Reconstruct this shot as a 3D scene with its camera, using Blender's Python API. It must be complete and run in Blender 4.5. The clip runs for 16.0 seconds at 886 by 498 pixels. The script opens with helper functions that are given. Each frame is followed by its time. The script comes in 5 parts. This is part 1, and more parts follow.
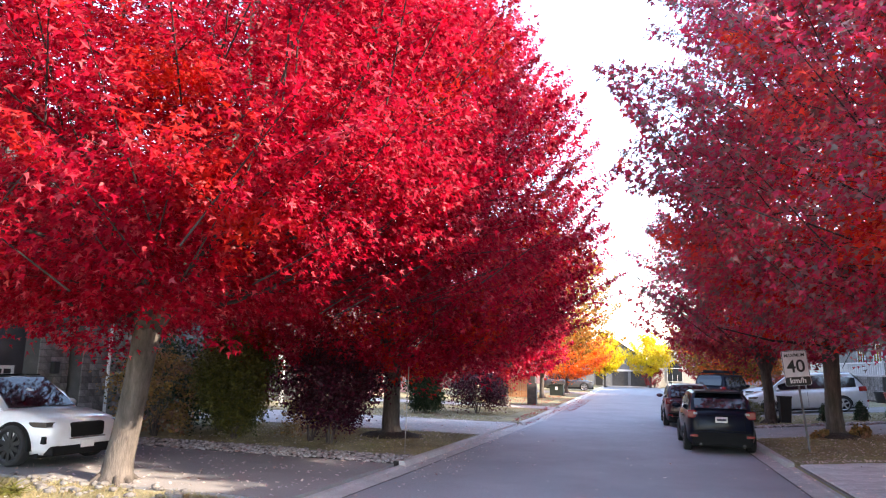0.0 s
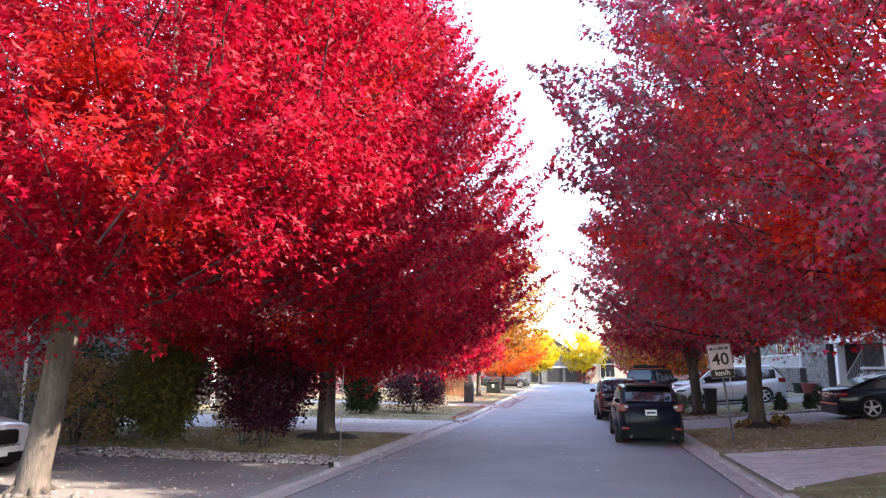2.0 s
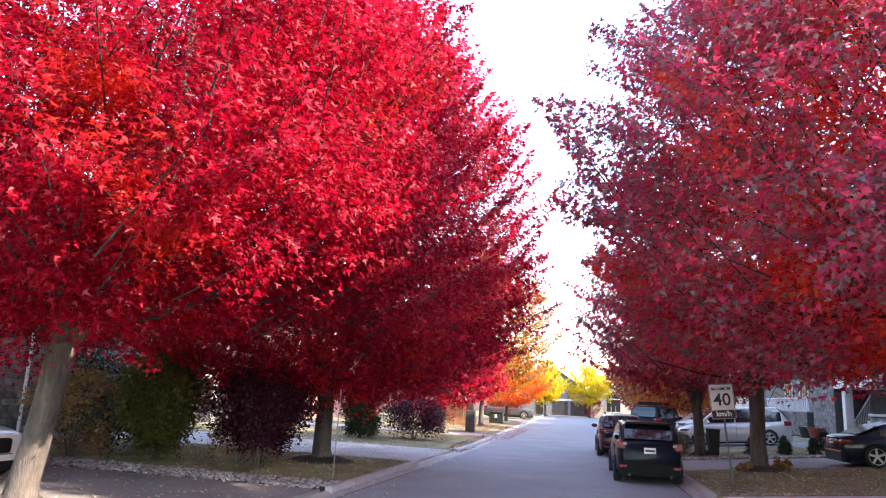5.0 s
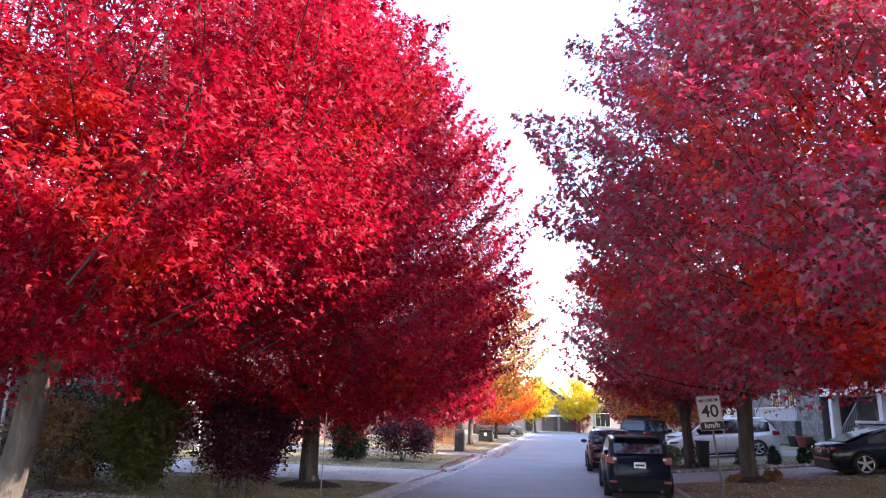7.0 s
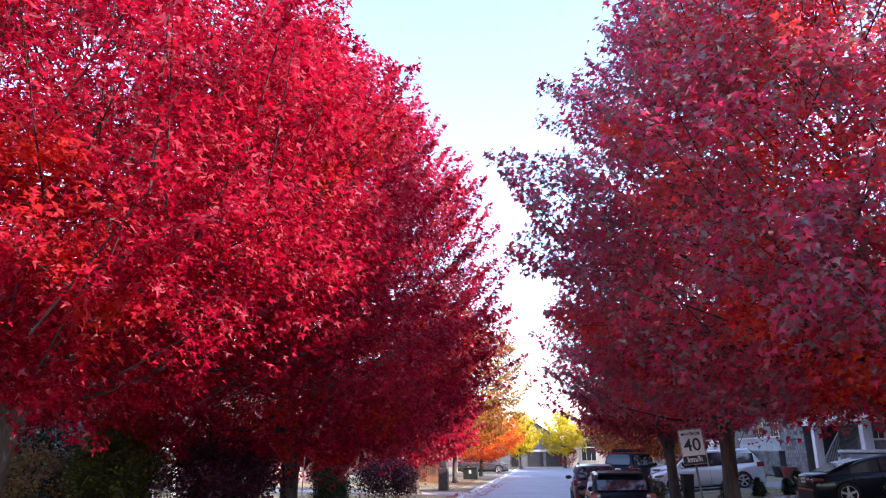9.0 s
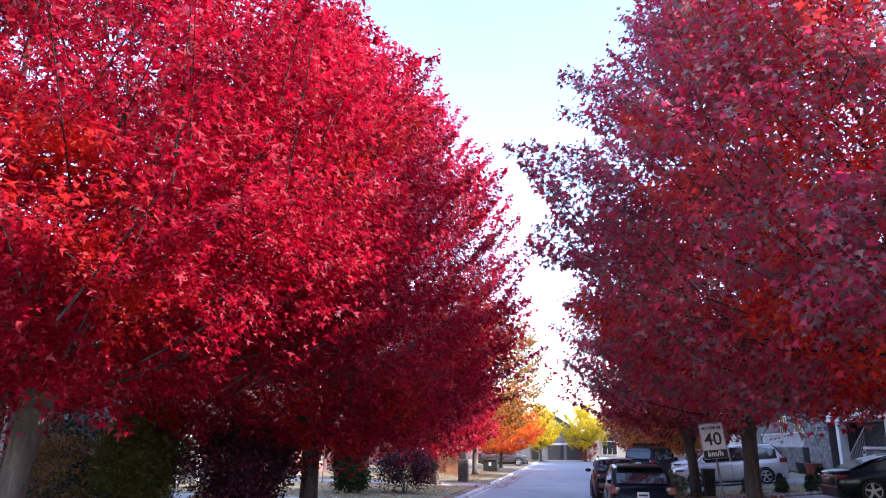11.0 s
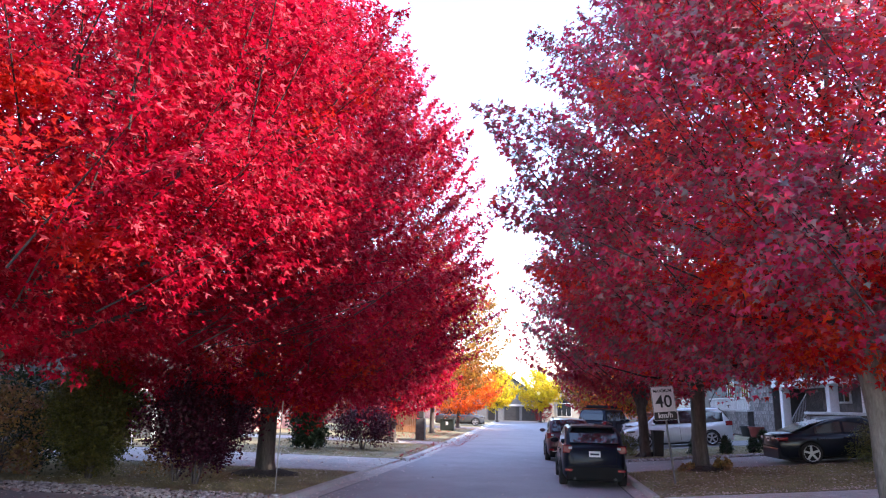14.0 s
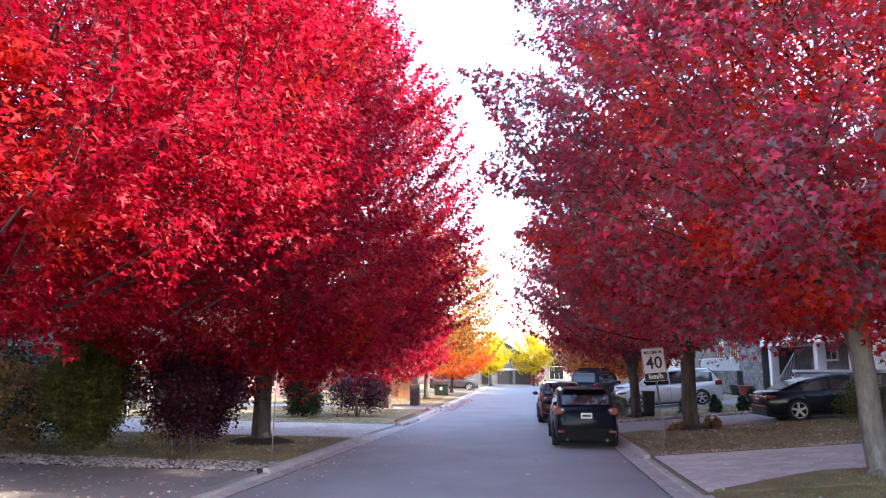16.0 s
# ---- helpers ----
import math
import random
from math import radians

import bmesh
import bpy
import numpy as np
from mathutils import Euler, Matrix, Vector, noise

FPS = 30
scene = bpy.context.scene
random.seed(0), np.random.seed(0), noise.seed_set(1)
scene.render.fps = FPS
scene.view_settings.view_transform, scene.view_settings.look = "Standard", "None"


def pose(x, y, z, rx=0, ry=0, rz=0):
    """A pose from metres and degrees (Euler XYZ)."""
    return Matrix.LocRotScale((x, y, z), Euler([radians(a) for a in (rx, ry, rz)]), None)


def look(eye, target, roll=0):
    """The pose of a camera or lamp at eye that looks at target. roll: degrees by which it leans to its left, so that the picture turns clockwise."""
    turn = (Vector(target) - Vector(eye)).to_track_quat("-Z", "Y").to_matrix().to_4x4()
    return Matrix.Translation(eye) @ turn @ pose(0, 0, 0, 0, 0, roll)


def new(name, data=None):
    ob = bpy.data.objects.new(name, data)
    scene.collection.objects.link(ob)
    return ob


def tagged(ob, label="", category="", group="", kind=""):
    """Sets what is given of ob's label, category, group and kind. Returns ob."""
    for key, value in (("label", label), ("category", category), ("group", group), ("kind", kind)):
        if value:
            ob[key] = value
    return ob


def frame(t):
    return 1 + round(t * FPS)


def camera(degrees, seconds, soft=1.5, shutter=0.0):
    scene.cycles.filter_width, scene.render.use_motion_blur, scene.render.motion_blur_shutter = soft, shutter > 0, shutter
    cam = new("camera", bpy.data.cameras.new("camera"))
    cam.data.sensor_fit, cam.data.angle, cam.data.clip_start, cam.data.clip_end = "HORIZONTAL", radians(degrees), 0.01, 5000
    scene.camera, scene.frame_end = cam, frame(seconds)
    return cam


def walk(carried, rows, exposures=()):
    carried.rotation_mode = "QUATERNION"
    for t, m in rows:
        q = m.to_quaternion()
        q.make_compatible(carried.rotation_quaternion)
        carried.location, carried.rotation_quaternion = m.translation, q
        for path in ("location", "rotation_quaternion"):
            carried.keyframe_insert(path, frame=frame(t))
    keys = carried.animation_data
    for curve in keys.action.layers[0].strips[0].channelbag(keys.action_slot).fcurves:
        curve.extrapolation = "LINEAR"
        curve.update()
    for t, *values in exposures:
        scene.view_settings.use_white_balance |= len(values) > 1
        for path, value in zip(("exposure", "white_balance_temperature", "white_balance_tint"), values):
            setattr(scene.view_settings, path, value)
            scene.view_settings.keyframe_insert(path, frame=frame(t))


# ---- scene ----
cam = camera(64.9, 16.0, soft=1.15)

PATH = [
    (0, (0.111, -1.97, 2.15), (-0.413, -0.069, 2.486), 1.2),
    (0.5, (0.136, -1.915, 2.171), (-0.353, -0.007, 2.518), 0.8),
    (1, (0.203, -1.906, 2.167), (-0.241, 0.011, 2.522), 0.4),
    (1.5, (0.184, -1.903, 2.147), (-0.209, 0.027, 2.495), 0.1),
    (2, (0.143, -1.878, 2.125), (-0.206, 0.062, 2.462), 0.1),
    (2.5, (0.103, -1.857, 2.114), (-0.22, 0.087, 2.451), 0.7),
    (3, (0.16, -1.872, 2.133), (-0.161, 0.07, 2.484), 1.5),
    (3.5, (0.257, -1.916, 2.136), (-0.084, 0.019, 2.511), 2.5),
    (4, (0.345, -1.909, 2.154), (-0.02, 0.017, 2.548), 3.2),
    (6.5, (0.346, -1.807, 2.13), (-0.03, 0.108, 2.567), 1.3),
    (7, (0.383, -1.788, 2.163), (0.045, 0.128, 2.626), 1.0),
    (7.5, (0.47, -1.754, 2.211), (0.175, 0.164, 2.695), 0.8),
    (8, (0.512, -1.716, 2.213), (0.251, 0.201, 2.719), 0.3),
    (8.5, (0.532, -1.712, 2.231), (0.276, 0.199, 2.762), -0.1),
    (9, (0.499, -1.745, 2.248), (0.215, 0.154, 2.807), -0.4),
    (9.2, (0.496, -1.748, 2.25), (0.196, 0.146, 2.818), -0.4),
    (11.3, (0.557, -1.788, 2.185), (0.209, 0.111, 2.709), 0.4),
    (11.5, (0.562, -1.795, 2.158), (0.221, 0.108, 2.668), 0.6),
    (12, (0.539, -1.764, 2.169), (0.222, 0.152, 2.649), 0.8),
    (12.5, (0.543, -1.762, 2.17), (0.243, 0.162, 2.626), 1.2),
    (13, (0.549, -1.755, 2.175), (0.268, 0.175, 2.617), 1.4),
    (13.5, (0.545, -1.753, 2.176), (0.284, 0.181, 2.615), 1.4),
    (14, (0.537, -1.742, 2.163), (0.293, 0.195, 2.599), 1.3),
    (14.5, (0.54, -1.749, 2.173), (0.3, 0.191, 2.595), 1.2),
    (15, (0.546, -1.762, 2.168), (0.307, 0.184, 2.567), 0.9),
    (15.5, (0.552, -1.741, 2.173), (0.319, 0.21, 2.542), 0.5),
    (16, (0.563, -1.733, 2.166), (0.342, 0.225, 2.509), 0.1),
]
walk(cam, [(t, look(eye, target, roll)) for t, eye, target, roll in PATH],
     exposures=[(0, 3.12, 7500, 16), (4, 3.15, 7500, 17), (7, 2.9, 7100, 20), (9, 2.58, 6500, 24), (12, 2.58, 6500, 24), (14.5, 2.98, 6900, 20), (16, 3.17, 7300, 18)])

# ---------------------------------------------------------------- world and light
SUN_ELEVATION, SUN_HEADING = 27.0, 104.0   # heading: degrees clockwise from the street's direction (+y)
world = bpy.data.worlds.new("sky_world")
scene.world = world
world.use_nodes = True
_n = world.node_tree.nodes
_sky = _n.new("ShaderNodeTexSky")
_sky.sky_type = "NISHITA"
_sky.sun_disc = False
_sky.sun_elevation = radians(SUN_ELEVATION)
_sky.sun_rotation = radians(SUN_HEADING)
_sky.air_density, _sky.dust_density, _sky.ozone_density = 1.0, 0.6, 2.0
_n["Background"].inputs["Strength"].default_value = 0.14
world.node_tree.links.new(_sky.outputs["Color"], _n["Background"].inputs["Color"])
sun_data = bpy.data.lights.new("sun", "SUN")
sun_data.energy, sun_data.angle, sun_data.color = 2.0, radians(0.6), (1.0, 0.93, 0.82)
sun = new("sun", sun_data)
_a, _e = radians(SUN_HEADING), radians(SUN_ELEVATION)
sun.matrix_world = look((60 * math.sin(_a) * math.cos(_e), 60 * math.cos(_a) * math.cos(_e), 60 * math.sin(_e)), (0, 0, 0))


# ---------------------------------------------------------------- materials
def material(name, rough=0.7, metal=0.0, spec=0.5):
    m = bpy.data.materials.new(name)
    m.use_nodes = True
    b = m.node_tree.nodes["Principled BSDF"]
    b.inputs["Roughness"].default_value = rough
    b.inputs["Metallic"].default_value = metal
    b.inputs["Specular IOR Level"].default_value = spec
    return m, m.node_tree, b


def mixed(nt, a, b, fac, blend="MIX"):
    n = nt.nodes.new("ShaderNodeMix")
    n.data_type, n.blend_type = "RGBA", blend
    for key, value in ((6, a), (7, b), (0, fac)):
        if hasattr(value, "is_output"):
            nt.links.new(value, n.inputs[key])
        else:
            n.inputs[key].default_value = value if key == 0 else (*value, 1)
    return n.outputs[2]


def noise_out(nt, scale, detail=4, rough=0.6, coord="Object", stretch=None):
    t = nt.nodes.new("ShaderNodeTexCoord")
    n = nt.nodes.new("ShaderNodeTexNoise")
    n.inputs["Scale"].default_value, n.inputs["Detail"].default_value, n.inputs["Roughness"].default_value = scale, detail, rough
    out = t.outputs[coord]
    if stretch:
        mp = nt.nodes.new("ShaderNodeMapping")
        mp.inputs["Scale"].default_value = stretch
        nt.links.new(out, mp.inputs["Vector"])
        out = mp.outputs["Vector"]
    nt.links.new(out, n.inputs["Vector"])
    return n.outputs["Fac"]


def ramp(nt, fac, stops):
    r = nt.nodes.new("ShaderNodeValToRGB")
    e = r.color_ramp.elements
    while len(e) < len(stops):
        e.new(0.5)
    for el, (p, c) in zip(e, stops):
        el.position, el.color = p, (*c, 1)
    nt.links.new(fac, r.inputs["Fac"])
    return r.outputs["Color"]


def bump(nt, bsdf, height, strength=0.3, distance=0.01):
    n = nt.nodes.new("ShaderNodeBump")
    n.inputs["Strength"].default_value, n.inputs["Distance"].default_value = strength, distance
    nt.links.new(height, n.inputs["Height"])
    nt.links.new(n.outputs["Normal"], bsdf.inputs["Normal"])


def surface(name, dark, light, rough=0.8, scale=3.0, fine=60.0, relief=0.3, depth=0.01, metal=0.0, stretch=None, vary=0.0):
    """Two scales of variation and fine relief."""
    m, nt, b = material(name, rough, metal)
    big = ramp(nt, noise_out(nt, scale, 5, 0.6, stretch=stretch), [(0.3, dark), (0.7, light)])
    small = noise_out(nt, fine, 4, 0.7, stretch=stretch)
    grain = ramp(nt, small, [(0.3, (0.62, 0.62, 0.62)), (0.75, (1.25, 1.25, 1.25))])
    col = mixed(nt, big, grain, 1.0, "MULTIPLY")
    if vary:
        info = nt.nodes.new("ShaderNodeObjectInfo")
        col = mixed(nt, col, ramp(nt, info.outputs["Random"], [(0.0, (1 - vary,) * 3), (1.0, (1 + vary,) * 3)]), 1.0, "MULTIPLY")
    nt.links.new(col, b.inputs["Base Color"])
    bump(nt, b, small, relief, depth)
    return m


def paint(name, colour, rough=0.25, metal=0.0, coat=0.0):
    m, nt, b = material(name, rough, metal)
    dirt = ramp(nt, noise_out(nt, 2.5, 5, 0.65), [(0.35, tuple(c * 0.85 for c in colour)), (0.7, colour)])
    nt.links.new(dirt, b.inputs["Base Color"])
    b.inputs["Coat Weight"].default_value = coat
    b.inputs["Coat Roughness"].default_value = 0.06
    return m


def leaf_material(name, stops, patch, patch_at=(0.5, 0.65), patch_scale=0.35, glow=0.45, gloss=0.42):
    """Each leaf has its own tint; drifts of another colour run through the crown; light shines through the blades."""
    m, nt, b = material(name, gloss)
    b.inputs["Specular IOR Level"].default_value = 0.22
    geo = nt.nodes.new("ShaderNodeNewGeometry")
    own = ramp(nt, geo.outputs["Random Per Island"], stops)
    drift = ramp(nt, noise_out(nt, patch_scale, 3, 0.5), [(patch_at[0], (0, 0, 0)), (patch_at[1], (1, 1, 1))])
    col = mixed(nt, own, patch, drift)
    # Clump-sized multiply puts shaded gaps and brighter clumps into the leaf colour.
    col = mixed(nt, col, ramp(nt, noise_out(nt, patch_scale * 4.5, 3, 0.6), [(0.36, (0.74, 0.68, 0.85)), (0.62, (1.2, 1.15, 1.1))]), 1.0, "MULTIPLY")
    nt.links.new(col, b.inputs["Base Color"])
    tr = nt.nodes.new("ShaderNodeBsdfTranslucent")
    nt.links.new(mixed(nt, col, (1.25, 1.1, 1.0), 1.0, "MULTIPLY"), tr.inputs["Color"])
    mix = nt.nodes.new("ShaderNodeMixShader")
    mix.inputs[0].default_value = glow
    nt.links.new(b.outputs[0], mix.inputs[1])
    nt.links.new(tr.outputs[0], mix.inputs[2])
    nt.links.new(mix.outputs[0], nt.nodes["Material Output"].inputs["Surface"])
    return m


ASPHALT = surface("asphalt", (0.27, 0.27, 0.285), (0.345, 0.34, 0.36), 0.85, 0.5, 140, 0.5, 0.006)
ASPHALT_DRIVE = surface("driveway_asphalt", (0.25, 0.24, 0.24), (0.33, 0.31, 0.305), 0.88, 0.7, 120, 0.5, 0.006)
CONCRETE = surface("concrete", (0.42, 0.405, 0.39), (0.56, 0.54, 0.525), 0.85, 1.4, 70, 0.4, 0.006)
TAR = surface("tar", (0.03, 0.03, 0.032), (0.06, 0.058, 0.06), 0.6, 4, 80, 0.4, 0.004)
GRASS = surface("grass_soil", (0.18, 0.165, 0.085), (0.34, 0.29, 0.175), 0.95, 0.8, 45, 0.8, 0.02)
PAVER = surface("paver_stone", (0.54, 0.52, 0.53), (0.70, 0.68, 0.68), 0.85, 5, 90, 0.4, 0.004, vary=0.12)
JOINT = surface("joint_sand", (0.16, 0.15, 0.14), (0.22, 0.2, 0.19), 0.95, 5, 90)
ROCK = surface("rough_rock", (0.10, 0.095, 0.09), (0.26, 0.24, 0.23), 0.9, 6, 40, 0.8, 0.02)
PEBBLE, _nt, _b = material("pebble", 0.8)
_geo = _nt.nodes.new("ShaderNodeNewGeometry")
_tint = ramp(_nt, _geo.outputs["Random Per Island"], [(0.0, (0.14, 0.12, 0.12)), (0.4, (0.34, 0.30, 0.29)), (0.75, (0.50, 0.47, 0.46)), (1.0, (0.36, 0.22, 0.20))])
_nt.links.new(mixed(_nt, _tint, ramp(_nt, noise_out(_nt, 50, 3), [(0.3, (0.7, 0.7, 0.7)), (0.7, (1.2, 1.2, 1.2))]), 1.0, "MULTIPLY"), _b.inputs["Base Color"])
BARK = surface("bark", (0.05, 0.041, 0.037), (0.15, 0.125, 0.11), 0.92, 5, 22, 1.0, 0.03, stretch=(1, 1, 0.22))
BARK_DARK = surface("dark_twig_bark", (0.03, 0.02, 0.02), (0.07, 0.05, 0.05), 0.95, 5, 30)
BARK_PALE = surface("pale_bark", (0.13, 0.11, 0.10), (0.30, 0.265, 0.24), 0.92, 4, 26, 1.0, 0.02, stretch=(1, 1, 0.22))
MULCH = surface("mulch", (0.02, 0.015, 0.012), (0.05, 0.035, 0.03), 0.95, 6, 50, 1.0, 0.03)
# End stops of both reds paint in pink sky sheen and dark shaded leaves.
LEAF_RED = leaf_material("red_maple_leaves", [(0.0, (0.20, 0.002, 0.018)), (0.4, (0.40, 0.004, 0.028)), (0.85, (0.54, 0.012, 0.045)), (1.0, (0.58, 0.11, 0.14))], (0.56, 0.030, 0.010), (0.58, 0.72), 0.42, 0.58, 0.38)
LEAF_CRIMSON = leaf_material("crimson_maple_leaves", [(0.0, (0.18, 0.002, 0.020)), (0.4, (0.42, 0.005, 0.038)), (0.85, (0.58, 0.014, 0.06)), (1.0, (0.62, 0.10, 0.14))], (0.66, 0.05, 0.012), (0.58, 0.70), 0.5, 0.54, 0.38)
# The orange-red drift here and in LEAF_RED paints backlit spots into the leaves.
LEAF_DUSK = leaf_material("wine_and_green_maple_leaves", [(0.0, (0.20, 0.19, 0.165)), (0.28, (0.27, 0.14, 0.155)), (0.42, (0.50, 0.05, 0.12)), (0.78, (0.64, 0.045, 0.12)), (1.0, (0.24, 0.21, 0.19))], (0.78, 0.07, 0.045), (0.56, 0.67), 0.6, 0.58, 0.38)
# Orange-red that stands in for sun shining through the inner leaves.
LEAF_BACKLIT = leaf_material("backlit_painted_maple_leaves", [(0.0, (0.50, 0.010, 0.025)), (0.6, (0.62, 0.030, 0.022)), (1.0, (0.72, 0.11, 0.025))], (0.76, 0.17, 0.03), (0.60, 0.72), 0.6, 0.6, 0.4)
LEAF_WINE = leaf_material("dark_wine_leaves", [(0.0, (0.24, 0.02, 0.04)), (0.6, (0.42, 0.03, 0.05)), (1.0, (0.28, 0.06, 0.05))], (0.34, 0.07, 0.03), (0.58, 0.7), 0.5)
LEAF_GOLD = leaf_material("golden_bronze_leaves", [(0.0, (0.22, 0.10, 0.02)), (0.5, (0.42, 0.24, 0.035)), (1.0, (0.24, 0.09, 0.03))], (0.20, 0.13, 0.03), (0.5, 0.65), 0.5)
LEAF_ORANGE = leaf_material("orange_leaves", [(0.0, (0.70, 0.14, 0.02)), (1.0, (0.80, 0.27, 0.03))], (0.72, 0.10, 0.02), (0.5, 0.7), 0.6)
LEAF_YELLOW = leaf_material("yellow_leaves", [(0.0, (0.55, 0.50, 0.02)), (1.0, (0.80, 0.68, 0.04))], (0.50, 0.52, 0.03), (0.5, 0.7), 0.6)
LEAF_GREEN = leaf_material("olive_green_leaves", [(0.0, (0.05, 0.065, 0.014)), (1.0, (0.15, 0.155, 0.04))], (0.15, 0.125, 0.03), (0.5, 0.7), 0.8, 0.25)
LEAF_PURPLE = leaf_material("purple_leaves", [(0.0, (0.025, 0.005, 0.013)), (1.0, (0.085, 0.01, 0.03))], (0.08, 0.03, 0.03), (0.6, 0.7), 0.8, 0.2)
LEAF_CEDAR = leaf_material("cedar_leaves", [(0.0, (0.012, 0.03, 0.012)), (1.0, (0.03, 0.06, 0.022))], (0.03, 0.05, 0.02), (0.5, 0.7), 1.5, 0.15)
LEAF_HYDRANGEA = leaf_material("faded_hydrangea", [(0.0, (0.22, 0.13, 0.05)), (0.6, (0.35, 0.24, 0.08)), (1.0, (0.10, 0.09, 0.03))], (0.30, 0.16, 0.12), (0.5, 0.7), 1.5, 0.25)
GRASS_BLADE = leaf_material("grass_blades", [(0.0, (0.14, 0.155, 0.055)), (0.6, (0.29, 0.265, 0.125)), (1.0, (0.45, 0.39, 0.24))], (0.19, 0.14, 0.08), (0.5, 0.7), 0.7, 0.25, 0.6)
LITTER = leaf_material("fallen_leaves", [(0.0, (0.62, 0.50, 0.42)), (0.5, (0.84, 0.80, 0.76)), (0.85, (0.70, 0.62, 0.55)), (1.0, (0.20, 0.09, 0.06))], (0.40, 0.22, 0.16), (0.55, 0.7), 0.4, 0.15, 0.6)


# ---------------------------------------------------------------- mesh helpers
def part(name, bm, mat, parent=None, label="", smooth=False):
    me = bpy.data.meshes.new(name)
    bm.to_mesh(me)
    bm.free()
    me.materials.append(mat)
    if smooth:
        me.polygons.foreach_set("use_smooth", [True] * len(me.polygons))
    ob = new(name, me)
    if parent is not None:
        ob.parent = parent
    if label:
        ob["label"] = label
    return ob


def raw(name, verts, faces, mat, parent=None, label="", smooth=False):
    me = bpy.data.meshes.new(name)
    me.from_pydata(verts, [], faces)
    me.materials.append(mat)
    if smooth:
        me.polygons.foreach_set("use_smooth", [True] * len(me.polygons))
    ob = new(name, me)
    if parent is not None:
        ob.parent = parent
    if label:
        ob["label"] = label
    return ob


def thing(name, at, label, category, group="", turn=0.0, kind=""):
    e = new(name)
    e.matrix_world = pose(*at, 0, 0, turn)
    return tagged(e, label, category, group, kind)


def box(bm, x0, x1, y0, y1, z0, z1, bevel=0.0, m=None):
    t = Matrix.Translation(((x0 + x1) / 2, (y0 + y1) / 2, (z0 + z1) / 2)) @ Matrix.Diagonal((x1 - x0, y1 - y0, z1 - z0, 1))
    vs = bmesh.ops.create_cube(bm, size=1, matrix=(m @ t) if m else t)["verts"]
    if bevel:
        es = list({e for v in vs for e in v.link_edges})
        bmesh.ops.bevel(bm, geom=es, offset=bevel, segments=2, affect="EDGES", profile=0.6)
    return bm


def boxed(*args, **kw):
    return box(bmesh.new(), *args, **kw)


def tube(bm, points, radii, sides=10, cap=True):
    rings = []
    for i, (p, r) in enumerate(zip(points, radii)):
        p = Vector(p)
        d = (Vector(points[min(i + 1, len(points) - 1)]) - Vector(points[max(i - 1, 0)])).normalized()
        a = d.orthogonal().normalized() if abs(d.z) < 0.9 else (Vector((1, 0, 0)) - d * d.x).normalized()
        b = d.cross(a)
        rings.append([bm.verts.new(p + r * (math.cos(k * math.tau / sides) * a + math.sin(k * math.tau / sides) * b)) for k in range(sides)])
    for r0, r1 in zip(rings, rings[1:]):
        for k in range(sides):
            bm.faces.new((r0[k], r0[(k + 1) % sides], r1[(k + 1) % sides], r1[k]))
    if cap:
        bm.faces.new(rings[0][::-1])
        bm.faces.new(rings[-1])
    return bm


# ---------------------------------------------------------------- ground
KERB_L, KERB_R = -4.75, 3.12


def swing(y):
    """How far the western kerb has drawn in at y: the street narrows to the north."""
    return min(1.0, max(0.0, 0.045 * (y - 6)))


def rise(x, y):
    """Height of the verge: lawns climb away from the street on the east side."""
    if x > KERB_R + 0.52:
        return 0.12 + 0.075 * min(x - KERB_R - 0.52, 14)
    if x < KERB_L + swing(y) - 0.47:
        return 0.10 + 0.012 * min(KERB_L + swing(y) - 0.47 - x, 30)
    return -0.03


def sheet(name, x0, x1, y0, y1, lift, mat, label, category, step=0.8, parent=None, skirt=0.12, slant=0.0):
    """A patch of ground laid over the verge, with a short edge going down."""
    nx, ny = max(1, math.ceil((x1 - x0) / step)), max(1, math.ceil((y1 - y0) / step))
    vs, fs = [], []
    for j in range(ny + 1):
        for i in range(nx + 1):
            y = y0 + (y1 - y0) * j / ny
            x = x0 + (x1 + (swing(y) if x1 == XL else 0) - x0) * i / nx
            if slant:
                y = y0 + min(y1 - y0, 0.1 + (x - x0) * slant) * j / ny
            vs.append((x, y, rise(x, y) + lift + 0.012 * noise.noise((x * 0.9, y * 0.9, 3))))
    for j in range(ny):
        for i in range(nx):
            k = j * (nx + 1) + i
            fs.append((k, k + 1, k + nx + 2, k + nx + 1))
    rim = [i for i in range(nx + 1)] + [j * (nx + 1) + nx for j in range(1, ny + 1)] + [ny * (nx + 1) + i for i in range(nx - 1, -1, -1)] + [j * (nx + 1) for j in range(ny - 1, 0, -1)]
    base = len(vs)
    vs += [(vs[k][0], vs[k][1], vs[k][2] - skirt) for k in rim]
    n = len(rim)
    fs += [(rim[(i + 1) % n], rim[i], base + i, base + (i + 1) % n) for i in range(n)]
    ob = raw(name, vs, fs, mat, parent, smooth=False)
    if parent is None:
        tagged(ob, label, category, kind="structure")
    return ob


XL, XR = KERB_L - 0.49, KERB_R + 0.54
gx = [-1500, -400, -120, -60, -40, -30, -24, -18, -14, -11, -9, -7, XL - 0.4, KERB_L - 0.49, KERB_L - 0.3, -3.7, 0, KERB_R + 0.45, KERB_R + 0.53, 5, 7, 9, 11, 13, 15, 17.7, 22, 40, 60, 120, 400, 1500]
gy = [-1500, -300, -60, -20, 0, 10, 20, 30, 40, 55, 75, 100, 150, 300, 800, 3000]
gv = [(x, y, -0.15 if XL - 0.3 < x < XR - 0.05 else rise(x, y) - 0.06) for y in gy for x in gx]
